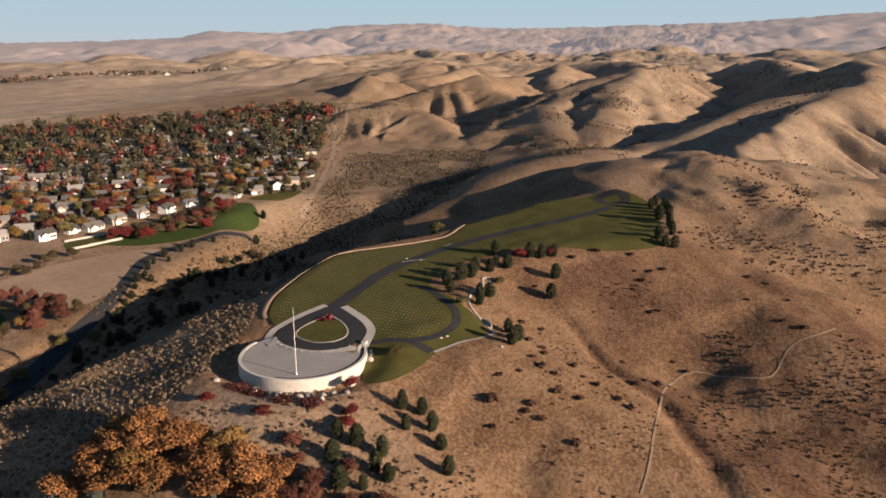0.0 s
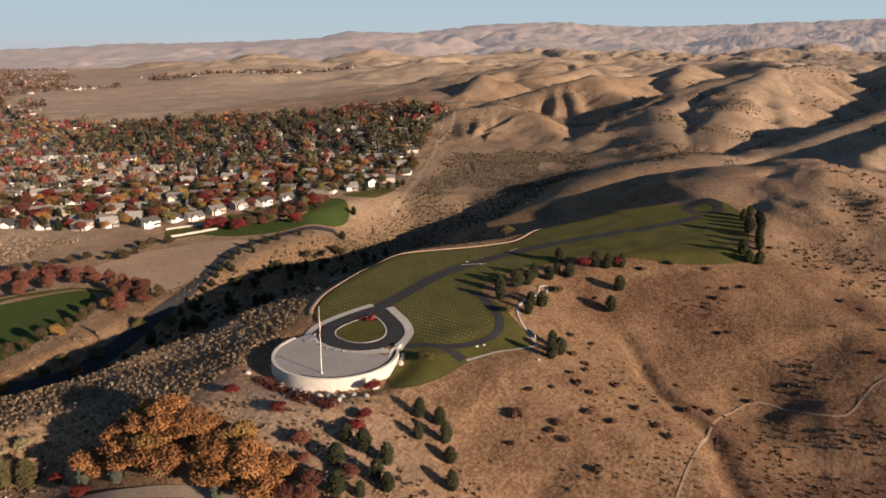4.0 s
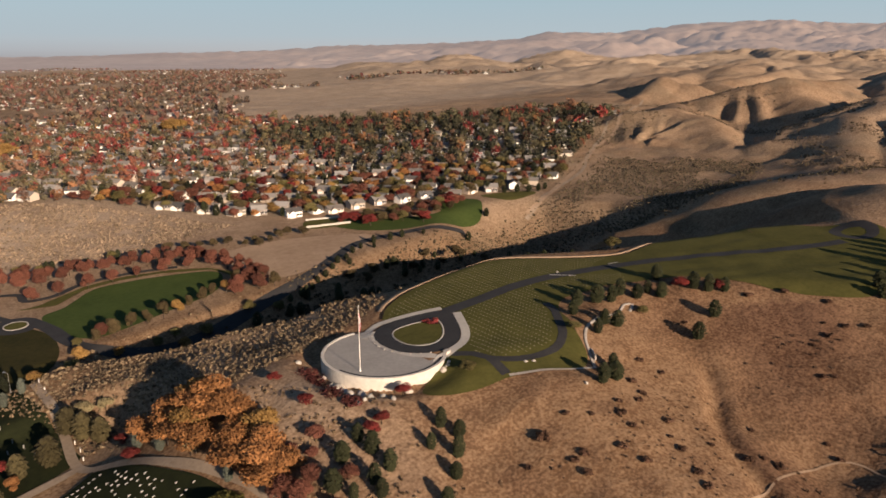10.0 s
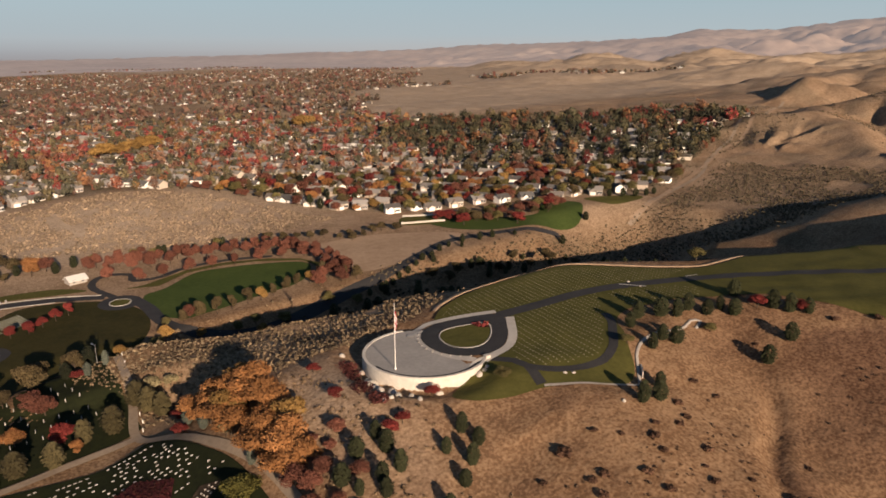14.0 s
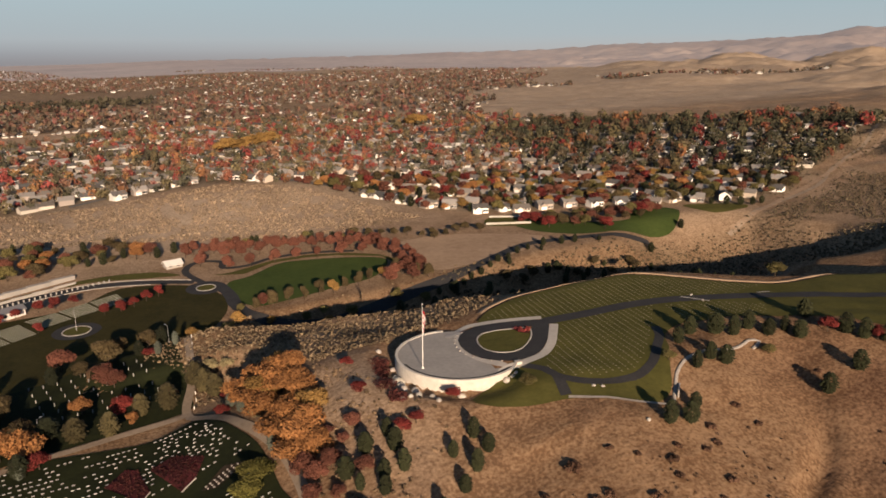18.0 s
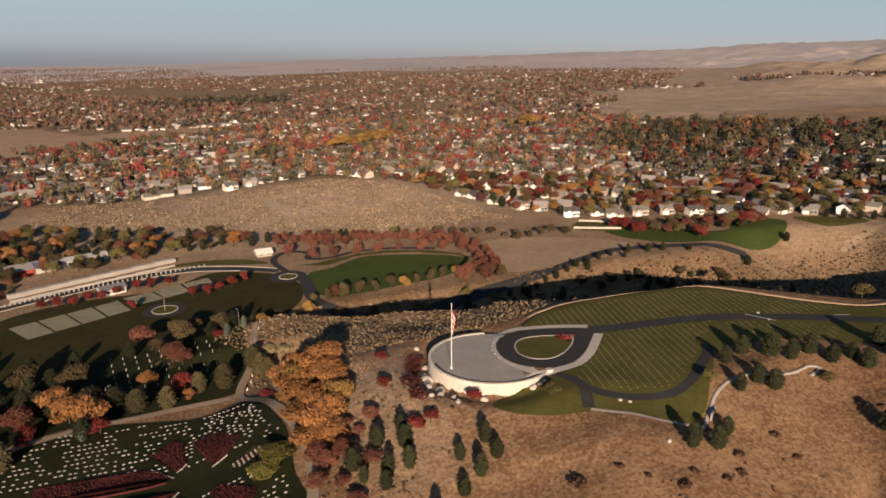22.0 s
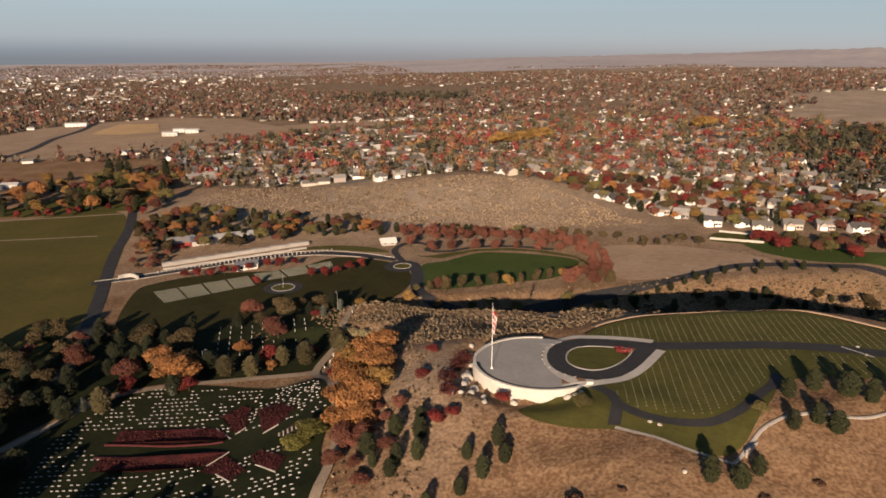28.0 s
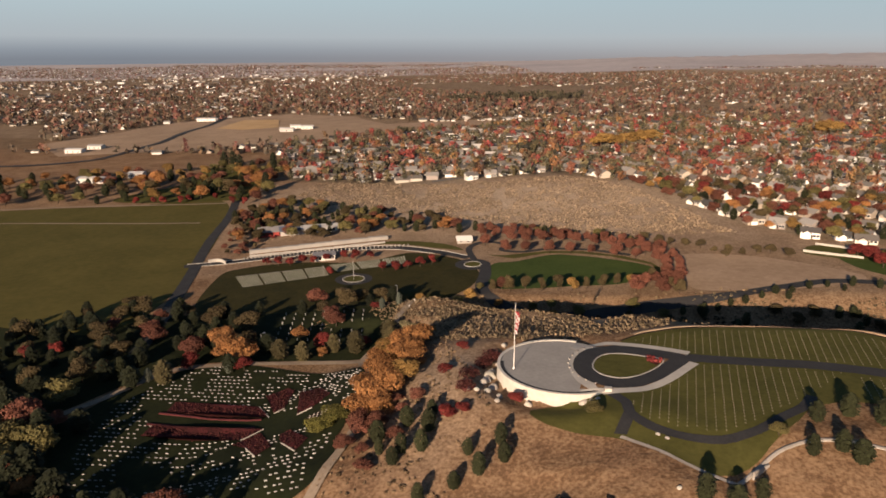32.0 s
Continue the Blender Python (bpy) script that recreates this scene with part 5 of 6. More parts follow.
row_of("rust", [(50, 148), (62, 146), (-16, 146), (55, 153), (60, 156)], 6, 9, "rusty tree by the oval lawn", "trees round the oval lawn", 0.72)
row_of("rust", [(-38, 246), (-28, 242), (-18, 237), (-8, 235), (2, 233), (12, 233), (22, 230), (32, 227), (42, 222), (52, 216), (60, 208), (66, 196), (68, 184), (67, 172), (66, 160)], 7.5, 9.5, "rust red tree in the avenue", "red avenue", 0.74)
row_of("rust", [(-33, 250), (-22, 246), (-12, 243), (-2, 241), (8, 240), (18, 238), (28, 235), (38, 230), (48, 224), (58, 216), (66, 207), (73, 195), (75, 183), (74, 172), (72, 162), (70, 153)], 7, 9, "rust brown tree in the second avenue row", "red avenue", 0.7)
row_of("rust", [(-33, 224), (-20, 214), (-8, 212), (6, 212), (18, 211), (30, 209), (44, 206), (54, 200)], 6.5, 8.5, "rust red tree in the avenue", "red avenue", 0.72)
row_of("red", [(-153, 174), (-146, 174), (-139, 174), (-133, 178), (-127, 180), (-121, 184), (-112, 189), (-105, 190), (-97, 193), (-84, 171), (-77, 172), (-71, 176), (-65, 181), (-59, 185), (-111, 160)], 4.6, 6.2, "bright red small tree beside the burial plots", "red trees by the plots", 0.8)
row_of("cedar", [(-87, 53), (-77, 62), (-68, 63), (-55, 71), (-52, 65), (-97, 54), (-132, 27), (-57, 77)], 8.2, 10, "rounded olive brown cedar beside the garden", "garden trees", 1.15)
row_of("pale", [(-51, 79), (-46, 74), (-47, 17)], 4.2, 5.2, "pale cream-green willow beside the track", "garden trees", 1.2)
row_of("red", [(-50, 55), (-53.8, 40), (-66.6, 71.8), (-70.3, 103.8)], 2.8, 3.8, "dark red shrub beside the track", "garden trees", 1.4)
row_of("rust", [(-87, 90), (-84, 87)], 6.5, 8, "tall rusty tree behind the garden", "garden trees")
row_of("orange", [(-80, 57)], 4.5, 5, "small orange tree behind the garden", "garden trees")
row_of("orange", [(-118, 52), (-112, 50), (-123, 58)], 8.5, 10.5, "large golden brown tree beside the garden", "garden trees", 1.2)
row_of("red", [(-198, 38), (-82, 65), (-128, 40), (-141, -36), (-190, 44), (-107, 42)], 5, 8, "red tree beside the garden", "garden trees")
row_of("orange", [(-160, 30), (-164, -13), (-135, -43), (-95, 72)], 6, 8, "bright orange tree beside the garden", "garden trees")
row_of("dark", [(-143, 23), (-112, 40), (-141, -9), (-174, 14), (-150, 40), (-105, 60), (-128, 60)], 6, 9, "dark green spreading conifer by the garden", "garden trees", 1.3)
row_of("spruce", [(-50, 43), (-49, 31), (-47, -1.5), (-67, 103), (-60, 106.7), (-139, 28), (-112, 39)], 4.8, 6.2, "pale blue spruce beside the gravel track", "garden trees", 0.85)
row_of("lime", [(-53, -8.5), (-57, -14)], 3.6, 4.2, "spreading yellow-green shrub in the garden", "garden trees", 2.3)

WOOD_MIX = ["rust", "dark", "umber", "umber", "dark", "dark", "pine", "dark", "umber", "dark"]


def grove(poly, gap, low, high, mix, label, group, most=999, clear=()):
    """Trees strewn over an outline."""
    gx, gy = scattered(poly, gap, rng)
    for x, y in list(zip(gx, gy))[:most]:
        if clear and inside(x, y, clear):
            continue
        plant(mix[int(rng.integers(len(mix)))], x, y, float(rng.uniform(low, high)), 1.0, label, group)


grove([(-205, 95), (-170, 98), (-150, 92), (-105, 112), (-70, 130), (-60, 118), (-75, 72), (-100, 55), (-140, 45), (-160, 20), (-200, 0), (-230, 60)], 10.5, 6, 10, WOOD_MIX, "", "woodland by the garden", clear=[(-114, 100), (-114, 66), (-86, 60), (-66, 64), (-64, 102)])
grove([(-215, 20), (-160, 12), (-148, -10), (-160, -60), (-230, -60)], 10, 6, 10, ["rust", "dark", "dark", "dark", "olive"], "", "woodland by the garden")
grove([(-172, -6), (-144, -14), (-134, -38), (-110, -48), (-76, -48), (-60, -56), (-90, -92), (-182, -92)], 9.5, 9, 14, ["dark", "dark", "olive", "dark", "rust"], "", "woodland by the garden")
grove([(-225, 285), (-190, 212), (-150, 222), (-120, 240), (-60, 245), (-40, 258), (-83, 280), (-140, 300), (-195, 320)], 9.5, 5, 8.5, ["rust", "umber", "orange", "olive", "pine", "umber", "pine"], "", "trees along the valley road")
grove([(-40, 258), (0, 248), (30, 242), (72, 215), (78, 222), (40, 250), (0, 262), (-40, 270)], 9, 4, 6.5, ["pine", "olive", "rust", "pine"], "", "trees along the valley road")
grove([(-226, 292), (-206, 236), (-186, 182), (-170, 190), (-168, 226), (-196, 262), (-200, 300)], 8.5, 2.6, 4.5, ["rust", "red", "umber", "rust"], "", "trees along the valley road")
row_of("dark", [(-234, 366), (-304, 467), (-326, 479), (-314, 474), (-270, 470)], 14, 19, "tall dark conifer beside the valley road", "roadside trees", 0.7)
row_of("orange", [(-255, 397), (-341, 381), (-352, 374)], 11, 14, "large orange tree beside the valley road", "roadside trees", 1.0)
row_of("umber", [(-347, 337), (-304, 363), (-262, 355), (-287, 369), (-330, 350), (-368, 352)], 10, 13, "half bare brown poplar beside the valley road", "roadside trees", 0.8)
row_of("red", [(-260, 377), (-320, 312), (-309, 318), (-301, 318), (-287, 321), (-284, 327), (-265, 336), (-244, 323), (-232, 319)], 5, 7, "small red tree along the track", "roadside trees", 0.8)
grove([(-305, 500), (-285, 430), (-250, 330), (-225, 320), (-235, 410), (-270, 500)], 15, 7, 11, ["rust", "pine", "orange", "gold", "olive"], "", "trees along the valley road")
grove([(-260, 335), (-300, 480), (-420, 440), (-520, 380), (-440, 300), (-350, 310)], 19, 7, 12, ["orange", "rust", "pine", "gold", "olive", "pine"], "", "wood behind the hayfield")
grove([(182, 210), (178, 190), (206, 178), (226, 172), (262, 182), (268, 200), (236, 204)], 8.5, 5, 8, ["rust", "rust", "red", "olive", "umber"], "", "park trees")
row_of("pine", [(92, 137), (99, 139), (107, 143), (114, 147), (122, 149), (131, 154), (140, 157), (152, 159), (163, 156), (172, 155), (186, 150), (86, 134), (78, 132), (70, 131), (119, 143), (146, 152)], 3.4, 5.6, "dark pine on the bank beside the lane", "pines along the lane", 1.15)
row_of("umber", [(103, 205), (98, 212), (92, 221), (84, 224), (76, 226), (112, 207), (120, 210), (128, 212), (70, 232), (62, 236), (106, 214), (136, 206)], 4, 6, "dull brown tree at the foot of the rise", "trees along the valley road")
grove([(90, 126), (150, 124), (210, 110), (230, 102), (238, 108), (200, 128), (150, 138), (95, 134)], 9.5, 3.8, 6.5, ["pine", "umber", "umber", "pine", "pine"], "", "trees along the ravine")
grove([(-70, 110), (-40, 135), (-22, 150), (-5, 132), (40, 132), (75, 140), (70, 128), (0, 122), (-30, 120)], 11, 4, 6.5, ["olive", "pine", "gold", "olive"], "", "trees along the ravine")


for src in [t for some in STOCK.values() for t in some if t.name not in USED]:
    for o in (*src.children_recursive, src):
        bpy.data.objects.remove(o)

# ---- sagebrush ----


def brush(name, poly, gap, tall, tone, label, leaves=9, thin=None, spread=0.35, lift=-0.1):
    x, y = scattered(poly, gap, rng)
    if gap > 2:
        keep = edge_distance(x, y, poly) > gap * rng.uniform(0, 7, len(x))
        x, y = x[keep], y[keep]
    if thin is not None:
        keep = vnoise(x / thin[0], y / thin[0], 71) + 0.4 * vnoise(x / thin[0] * 3, y / thin[0] * 3, 72) + rng.uniform(-0.25, 0.25, len(x)) > thin[1]
        x, y = x[keep], y[keep]
    n = len(x)
    tops = tall * rng.uniform(0.5, 1.4, n)
    tones = np.asarray(tone) * rng.uniform(1 - spread, 1 + spread, (n, 1))
    return sweep(name, np.stack([x, y, height(x, y) + lift], 1), tops, tops * rng.uniform(0.55, 0.95, n), tones, rng, leaves, label, "brush")


SAGE = (0.23, 0.168, 0.102)
brush("sagebrush_bench", [(-40, 118), (-72, 118), (-72, 98), (-56, 80), (-60, 58), (-26, 30), (-8, 30), (20, 30), (60, 44), (110, 48), (150, 40), (220, 20), (240, 60), (150, 88), (60, 84), (-10, 96)], 1.55, 0.66, (0.20, 0.148, 0.092), "grey-tan sagebrush covering the shaded bench", 14, (14, -0.55), 0.55)
brush("sagebrush_west", [(-42, 60), (-24, 28), (-16, 6), (-6, -18), (-2, -60), (-50, -60), (-46, -30), (-30, 0), (-36, 30)], 1.7, 0.55, (0.20, 0.138, 0.084), "tan sagebrush and dry grass below the terrace", 12, (8, -0.2), 0.6)
brush("brush_south", [(-16, -20), (10, -26), (40, -58), (70, -60), (96, -66), (60, -90), (40, -108), (0, -115), (-40, -100)], 2.4, 0.45, (0.085, 0.052, 0.033), "low brown bushes on the dry south slope", 14, (11, 0.02))
brush("brush_gully", [(62, -100), (44, -108), (8, -118), (-20, -150), (20, -200), (100, -200), (112, -172), (86, -152), (72, -128)], 2.2, 0.62, (0.095, 0.060, 0.038), "dark brush on the red-brown slope", 14, (13, -0.1))
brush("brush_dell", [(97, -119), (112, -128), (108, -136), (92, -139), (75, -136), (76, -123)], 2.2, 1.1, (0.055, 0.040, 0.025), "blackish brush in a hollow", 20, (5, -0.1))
brush("brush_spur", [(100, -64), (76, -86), (84, -100), (112, -112), (150, -128), (150, -108), (136, -80)], 3.4, 0.6, (0.085, 0.052, 0.034), "scattered brush below the upper lawn", 14, (15, 0.35))
brush("brush_east", [(150, -110), (230, -110), (330, -140), (420, -200), (200, -260), (120, -190)], 3.2, 0.85, (0.070, 0.042, 0.027), "brown bushes on the eastern hillside", 12, (18, 0.1))
brush("sagebrush_valley", [(76, 150), (66, 138), (160, 100), (240, 72), (320, 20), (520, 40), (470, 190), (400, 165), (320, 150), (250, 150), (180, 150)], 2.2, 0.85, (0.078, 0.062, 0.039), "grey sagebrush on the valley's dry side", 12, (34, -0.30))
brush("sagebrush_rise", [(-200, 330), (-80, 290), (0, 268), (60, 246), (120, 256), (90, 320), (60, 370), (10, 402), (-70, 384), (-200, 400)], 1.9, 0.8, (0.205, 0.153, 0.104), "tan sagebrush on the low dry rise", 8, (9, -0.45), 0.5)
brush("sagebrush_creek", [(-50, 128), (0, 130), (80, 140), (140, 150), (120, 158), (70, 150), (0, 138), (-30, 140)], 2.6, 1.0, SAGE, "pale sagebrush along the dry creek", 18)
# near-black brush added along the ravine to darken its band of shade
brush("creek_thicket", [(-30, 112), (30, 110), (100, 112), (150, 104), (150, 122), (90, 132), (20, 130), (-30, 126)], 3.2, 1.6, (0.035, 0.028, 0.017), "dark brush added to deepen the shade in the ravine", 18)
brush("sagebrush_hills", [(520, 40), (330, 0), (330, -120), (620, -100), (760, 40), (640, 180)], 2.8, 0.8, (0.105, 0.080, 0.050), "sagebrush on the far slopes", 7, (30, 0.0))
brush("sagebrush_foothills", [(330, 150), (470, 190), (620, 180), (760, 60), (800, 240), (640, 380), (480, 330), (380, 260)], 3.6, 0.9, (0.105, 0.083, 0.053), "sagebrush on the foothills behind the suburb", 8, (45, -0.1))
brush("sagebrush_crests", [(400, -130), (620, -110), (760, 30), (1000, 60), (1050, -300), (700, -340), (430, -260)], 5.5, 1.0, (0.105, 0.075, 0.047), "sparse brush on the eastern crests", 7, (40, 0.3))

# ---- shrubs set one by one ----
SHRUBS = []
for k in range(3):
    shrub = tagged(new("shrub"), "rounded brown shrub on the dry slope", "shrub", "shrubs on the slope")
    bm = bmesh.new()
    lobes = []
    for i in range(4):
        a = i * 1.7 + k
        c = (0.55 * math.cos(a), 0.55 * math.sin(a), float(rng.uniform(0.45, 0.8)))
        tube(bm, (0, 0, -0.3), c, 0.06, 0.02, 5)
        lobes.append((c, (0.62, 0.62, 0.48)))
    part("stem", bm, M_BARK, shrub)
    part("foliage", crown_mesh("foliage", lobes, rng, 110, 0.18, (0.095, 0.052, 0.033), 0.3), M_LEAF, shrub)
    SHRUBS.append(shrub)
SPOTS = [(14.8, -56), (48, -66.7), (41, -64), (36, -67.4), (34, -72), (46, -77), (39.6, -80.5), (25.3, -74), (25, -81), (17, -67.5), (13.6, -66.7), (12, -71.5), (25.6, -56), (31.6, -92), (28, -96)]
SPOTS += [(5.8, -82), (5, -58.4), (37, -85), (47, -89), (53.7, -97), (70, -92), (118, -94), (124, -97), (131.5, -100), (129.6, -93.5), (135, -105.5), (107, -104), (105, -101), (81, -110), (77, -114.5)]
SPOTS += [(167, -123), (168.5, -127.6), (174, -113), (146, -141), (142, -148), (159, -153), (128, -154.5), (105, -157), (109, -150), (122, -138.5), (131, -67), (141, -91.5), (139.5, -77), (56.7, -100), (57, -104)]
SPOTS += [(30, -61.7), (56.4, -60), (53, -65.5), (71.6, -62.4), (71, -55), (105, -55)]
for k, (x, y) in enumerate(SPOTS):
    size = 1.9 if k == 0 else float(rng.uniform(0.75, 1.45))
    m = pose(x, y, hz(x, y) - 0.1, 0, 0, float(rng.uniform(0, 360))) @ Matrix.Diagonal((size, size, size * 0.85, 1))
    if k < 3:
        SHRUBS[k].matrix_basis = m
    else:
        ob = copy_thing(SHRUBS[k % 3], m)
        ob.matrix_basis = m


# ---- terrace details ----
island = tagged(new("grass_island"), "oval grass island inside the turning loop", "lawn island")
ISLAND = [(23.4, 6), (25, 11.5), (28.5, 14.8), (34, 15.0), (40, 12.6), (44.5, 10.2), (42.5, 5.5), (39, 1.5), (35, -1.4), (30.5, -2.6), (26.4, -1), (24, 2)]
ob = patch(ISLAND, M_LAWN, "turf", 0.22)
ob.parent = island
ob = strip(ISLAND, 0.45, M_CONCRETE, "kerb", 0.32, closed=True, across=1, thick=0.3)
ob.parent = island
ob = patch([(39.2, 12.8), (44.0, 10.0), (42.2, 6.0), (40.2, 8.2)], M_BED, "flower_bed", 0.34, 1.2, rounded=False)
ob.parent = island

brush("island_plants", [(39.2, 12.8), (44.0, 10.0), (42.2, 6.0), (40.2, 8.2)], 0.8, 0.6, (0.15, 0.03, 0.028), "red low plants in the island's bed", 14, None, 0.5, 0.3)


def boulder(seed, size):
    """An angular block of stone."""
    r = np.random.default_rng(seed)
    bm = bmesh.new()
    bmesh.ops.create_icosphere(bm, subdivisions=2, radius=size)
    for v in bm.verts:
        k = 1 + 0.22 * noise.noise(v.co * (1.1 / size) + Vector((seed, 0, 0)))
        v.co = Vector((v.co.x * k * r.uniform(0.95, 1.05), v.co.y * k * 0.8, max(v.co.z * k * 0.75, -0.4 * size)))
    return bm_mesh("boulder", bm, M_BOULDER)


STONES = [boulder(i, 1.0) for i in range(4)]


def set_stones(places, label, group):
    for x, y, size in places:
        ob = tagged(new("boulder", STONES[int(rng.integers(4))]), label, "boulder", group)
        ob.matrix_basis = pose(x, y, hz(x, y) + 0.15 * size, 0, 0, float(rng.uniform(0, 360))) @ Matrix.Diagonal((size, size, size, 1))


set_stones([(-5.0, 24, 1.1), (-5.4, 11, 1.2), (-6.9, 5, 1.3), (-7.2, 1.7, 2.1), (-7.8, -1.8, 1.6), (-8.6, -5, 1.5), (-5.4, -6.5, 1.7), (-9.6, -12.6, 0.9), (-6.6, -11.6, 1.2), (-12, -12.4, 0.9), (-3, -13.2, 1.2), (-3.2, -17.4, 1.0), (5.2, -15.2, 1.3), (20.4, -15.2, 1.5), (22.6, -14.8, 1.0), (24.2, -14.0, 0.8)], "pale rough boulder at the terrace wall", "wall boulders")

for x, y, w in ((-8.4, 15, 4.0), (-10.5, 8.5, 3.4), (-13.2, -2.5, 3.6), (-13, -11, 3.2)):
    mound = tagged(new("barberry_mound"), "dark maroon low shrub mass at the terrace foot", "shrub", "maroon mounds")
    lobes = [((w * 0.45 * math.cos(a), w * 0.6 * math.sin(a), 0.5), (w * 0.55, w * 0.55, 0.8)) for a in np.arange(0, 6.2, 1.25)]
    part("foliage", crown_mesh("foliage", lobes, rng, 150, 0.26, (0.070, 0.020, 0.017), 0.4), M_LEAF, mound)
    part("stem", tube(bmesh.new(), (0, 0, -0.4), (0, 0, 0.6), 0.08, 0.04, 5), M_BARK, mound)
    mound.location = (x, y, hz(x, y))

planter = tagged(new("planter"), "low pale stone planter on the terrace", "planter", "terrace planters")
bm = bmesh.new()
bmesh.ops.create_cone(bm, cap_ends=True, segments=10, radius1=0.18, radius2=0.26, depth=0.4, matrix=Matrix.Translation((0, 0, 0.2)))
part("bowl", bm, M_CONCRETE, planter)
bm = bmesh.new()
bmesh.ops.create_icosphere(bm, subdivisions=1, radius=0.2, matrix=Matrix.Translation((0, 0, 0.45)) @ Matrix.Diagonal((1, 1, 0.6, 1)))
part("plant", bm, M_BED, planter)
first = True
for a in np.linspace(-58, 58, 11):
    q = radians(180 + a)
    x, y = 32.5 + 16.4 * math.cos(q), 6.5 - 15.6 * math.sin(q)
    m = pose(x, y, max(0.02, hz(x, y) + 0.05), 0, 0, a)
    if first:
        planter.matrix_basis, first = m, False
    else:
        copy_thing(planter, m)

pylon = tagged(new("gate_pylon"), "squat stone pylon at the end of the terrace wall", "pylon")
pylon.location = (27.2, -10.6, hz(27.2, -10.6))
part("block", box(bmesh.new(), -0.9, -0.7, -1.5, 0.9, 0.7, 1.1, 0.08), M_STONE, pylon)
part("cap", box(bmesh.new(), -1.05, -0.85, 1.1, 1.05, 0.85, 1.3, 0.05), M_CONCRETE, pylon)

# ---- burial markers ----


def slab(name, w, d, h, mat):
    return bm_mesh(name, box(bmesh.new(), -w / 2, -d / 2, -0.3, w / 2, d / 2, h, 0.03), mat)


def markers(name, mesh, places, near, label, group, category, lift=0.1):
    """Burial markers: the nearest as things, the rest joined."""
    for x, y, turn in places[:near]:
        ob = tagged(new(name, mesh), label, category, group)
        ob.matrix_basis = pose(x, y, hz(x, y) + lift, 0, 0, turn)
    rest = places[near:]
    if not len(rest):
        return
    v = np.array([p.co[:] for p in mesh.vertices])
    f = [tuple(p.vertices) for p in mesh.polygons]
    vs, fs = [], []
    for k, (x, y, turn) in enumerate(rest):
        c, s = math.cos(radians(turn)), math.sin(radians(turn))
        vs.append(np.stack([x + v[:, 0] * c - v[:, 1] * s, y + v[:, 0] * s + v[:, 1] * c, v[:, 2] + hz(x, y) + lift], 1))
        fs += [tuple(i + k * len(v) for i in q) for q in f]
    tagged(new(name + "_rows", mesh_of(name + "_rows", np.concatenate(vs), fs, mesh.materials[0])), label + ", in rows", category, kind="stuff")


BEDS = [
    [(-120, 7.5), (-120.5, 14.5), (-89, 15), (-82, 6.5)],
    [(-120, -8.5), (-120, -1.8), (-80, -2.5), (-85, -9)],
    [(-90, 23), (-84, 30), (-80.8, 27), (-78.6, 12), (-81.3, 9)],
    [(-77.5, 24), (-71, 26), (-63, 15), (-66.7, 6.8), (-71, 4)],
    [(-71.5, -10), (-69, -7.5), (-59, -18), (-60.5, -25), (-68, -17)],
    [(-86, -12.5), (-80, -5), (-77.5, -8.5), (-70.5, -18.5), (-74, -23), (-80, -16)],
]
GARDEN = [(-61, 45), (-56, 29), (-50.5, 5), (-50, -18), (-52, -45), (-93, -60), (-128, -40), (-137, -14), (-139, 8), (-134, 30), (-118, 44), (-78, 42)]
places = []
for row in np.arange(-70, 46, 2.6):
    x = -150.0
    while x < -48:
        x += float(rng.choice([1.5, 1.8, 2.4, 3.4, 6.0], p=[0.28, 0.26, 0.22, 0.14, 0.10]))
        y = row + 0.10 * (x + 100) + float(rng.uniform(-0.12, 0.12))
        if inside(x, y, GARDEN) and not any(inside(x, y, q) for q in BEDS) and not (-123 < x < -50 and -1.8 < y < 6.6) and not (-82 < x < -56 and -8 < y < 9):
            places.append((x, y, float(rng.uniform(-4, 4)) + 6))
places = [q for q in places if float(vnoise(q[0] / 7, q[1] / 5, 68)) > -0.35]
places.sort(key=lambda p: math.hypot(p[0] + 40, p[1] + 120) * 0.3 + math.hypot(p[0] + 70, p[1] - 10))
markers("gravestone", slab("gravestone", 0.86, 0.22, 0.26, M_MARBLE), places, 300, "white marble gravestone standing in the garden lawn", "garden gravestones", "gravestone", 0.34)

SOUTH_LAWN = [(56, 7), (50, 1), (45, -6), (36, -12), (33, -18), (35, -26), (45, -31), (53, -32), (60, -29), (68, -22), (76, -15), (84, -6), (92, 3), (72, 6)]
NORTH_LAWN = [(36, 26), (45, 20), (56, 14), (70, 12.5), (86, 11), (104, 7), (112, 3), (126, -4), (140, -2), (128, 12), (118, 24), (105, 32), (88, 35), (68, 35), (54, 33), (44, 30)]
FAR_LAWN = [(96, 1), (108, -4), (118, -10), (124, -18), (118, -25), (104, -17), (92, -12)]
flat = []
for poly in (SOUTH_LAWN, NORTH_LAWN, FAR_LAWN):
    for u in np.arange(20, 150, 2.3):
        for v in np.arange(-36, 40, 1.55):
            x, y = u + 0.15 * v, float(v)
            if inside(x, y, poly):
                flat.append((x, y, 0.0))
flat.sort(key=lambda p: math.hypot(p[0] - 40, p[1] + 30))
markers("flat_marker", slab("flat_marker", 0.30, 0.55, 0.07, M_MARKER), flat, 300, "small pale flat marker in the upper lawn", "upper lawn markers", "marker", 0.2)

rows = []
for k in range(6):
    for i in range(9):
        x, y = -112 + 4.6 * i + 1.3 * k, 99 - 5.6 * k + 0.2 * i
        rows.append((x, y, 80.0))
markers("upright_stone", slab("upright_stone", 0.5, 0.25, 1.1, M_MARBLE), rows, 300, "tall white upright burial stone in dark lawn", "upright stones", "gravestone", 0.1)

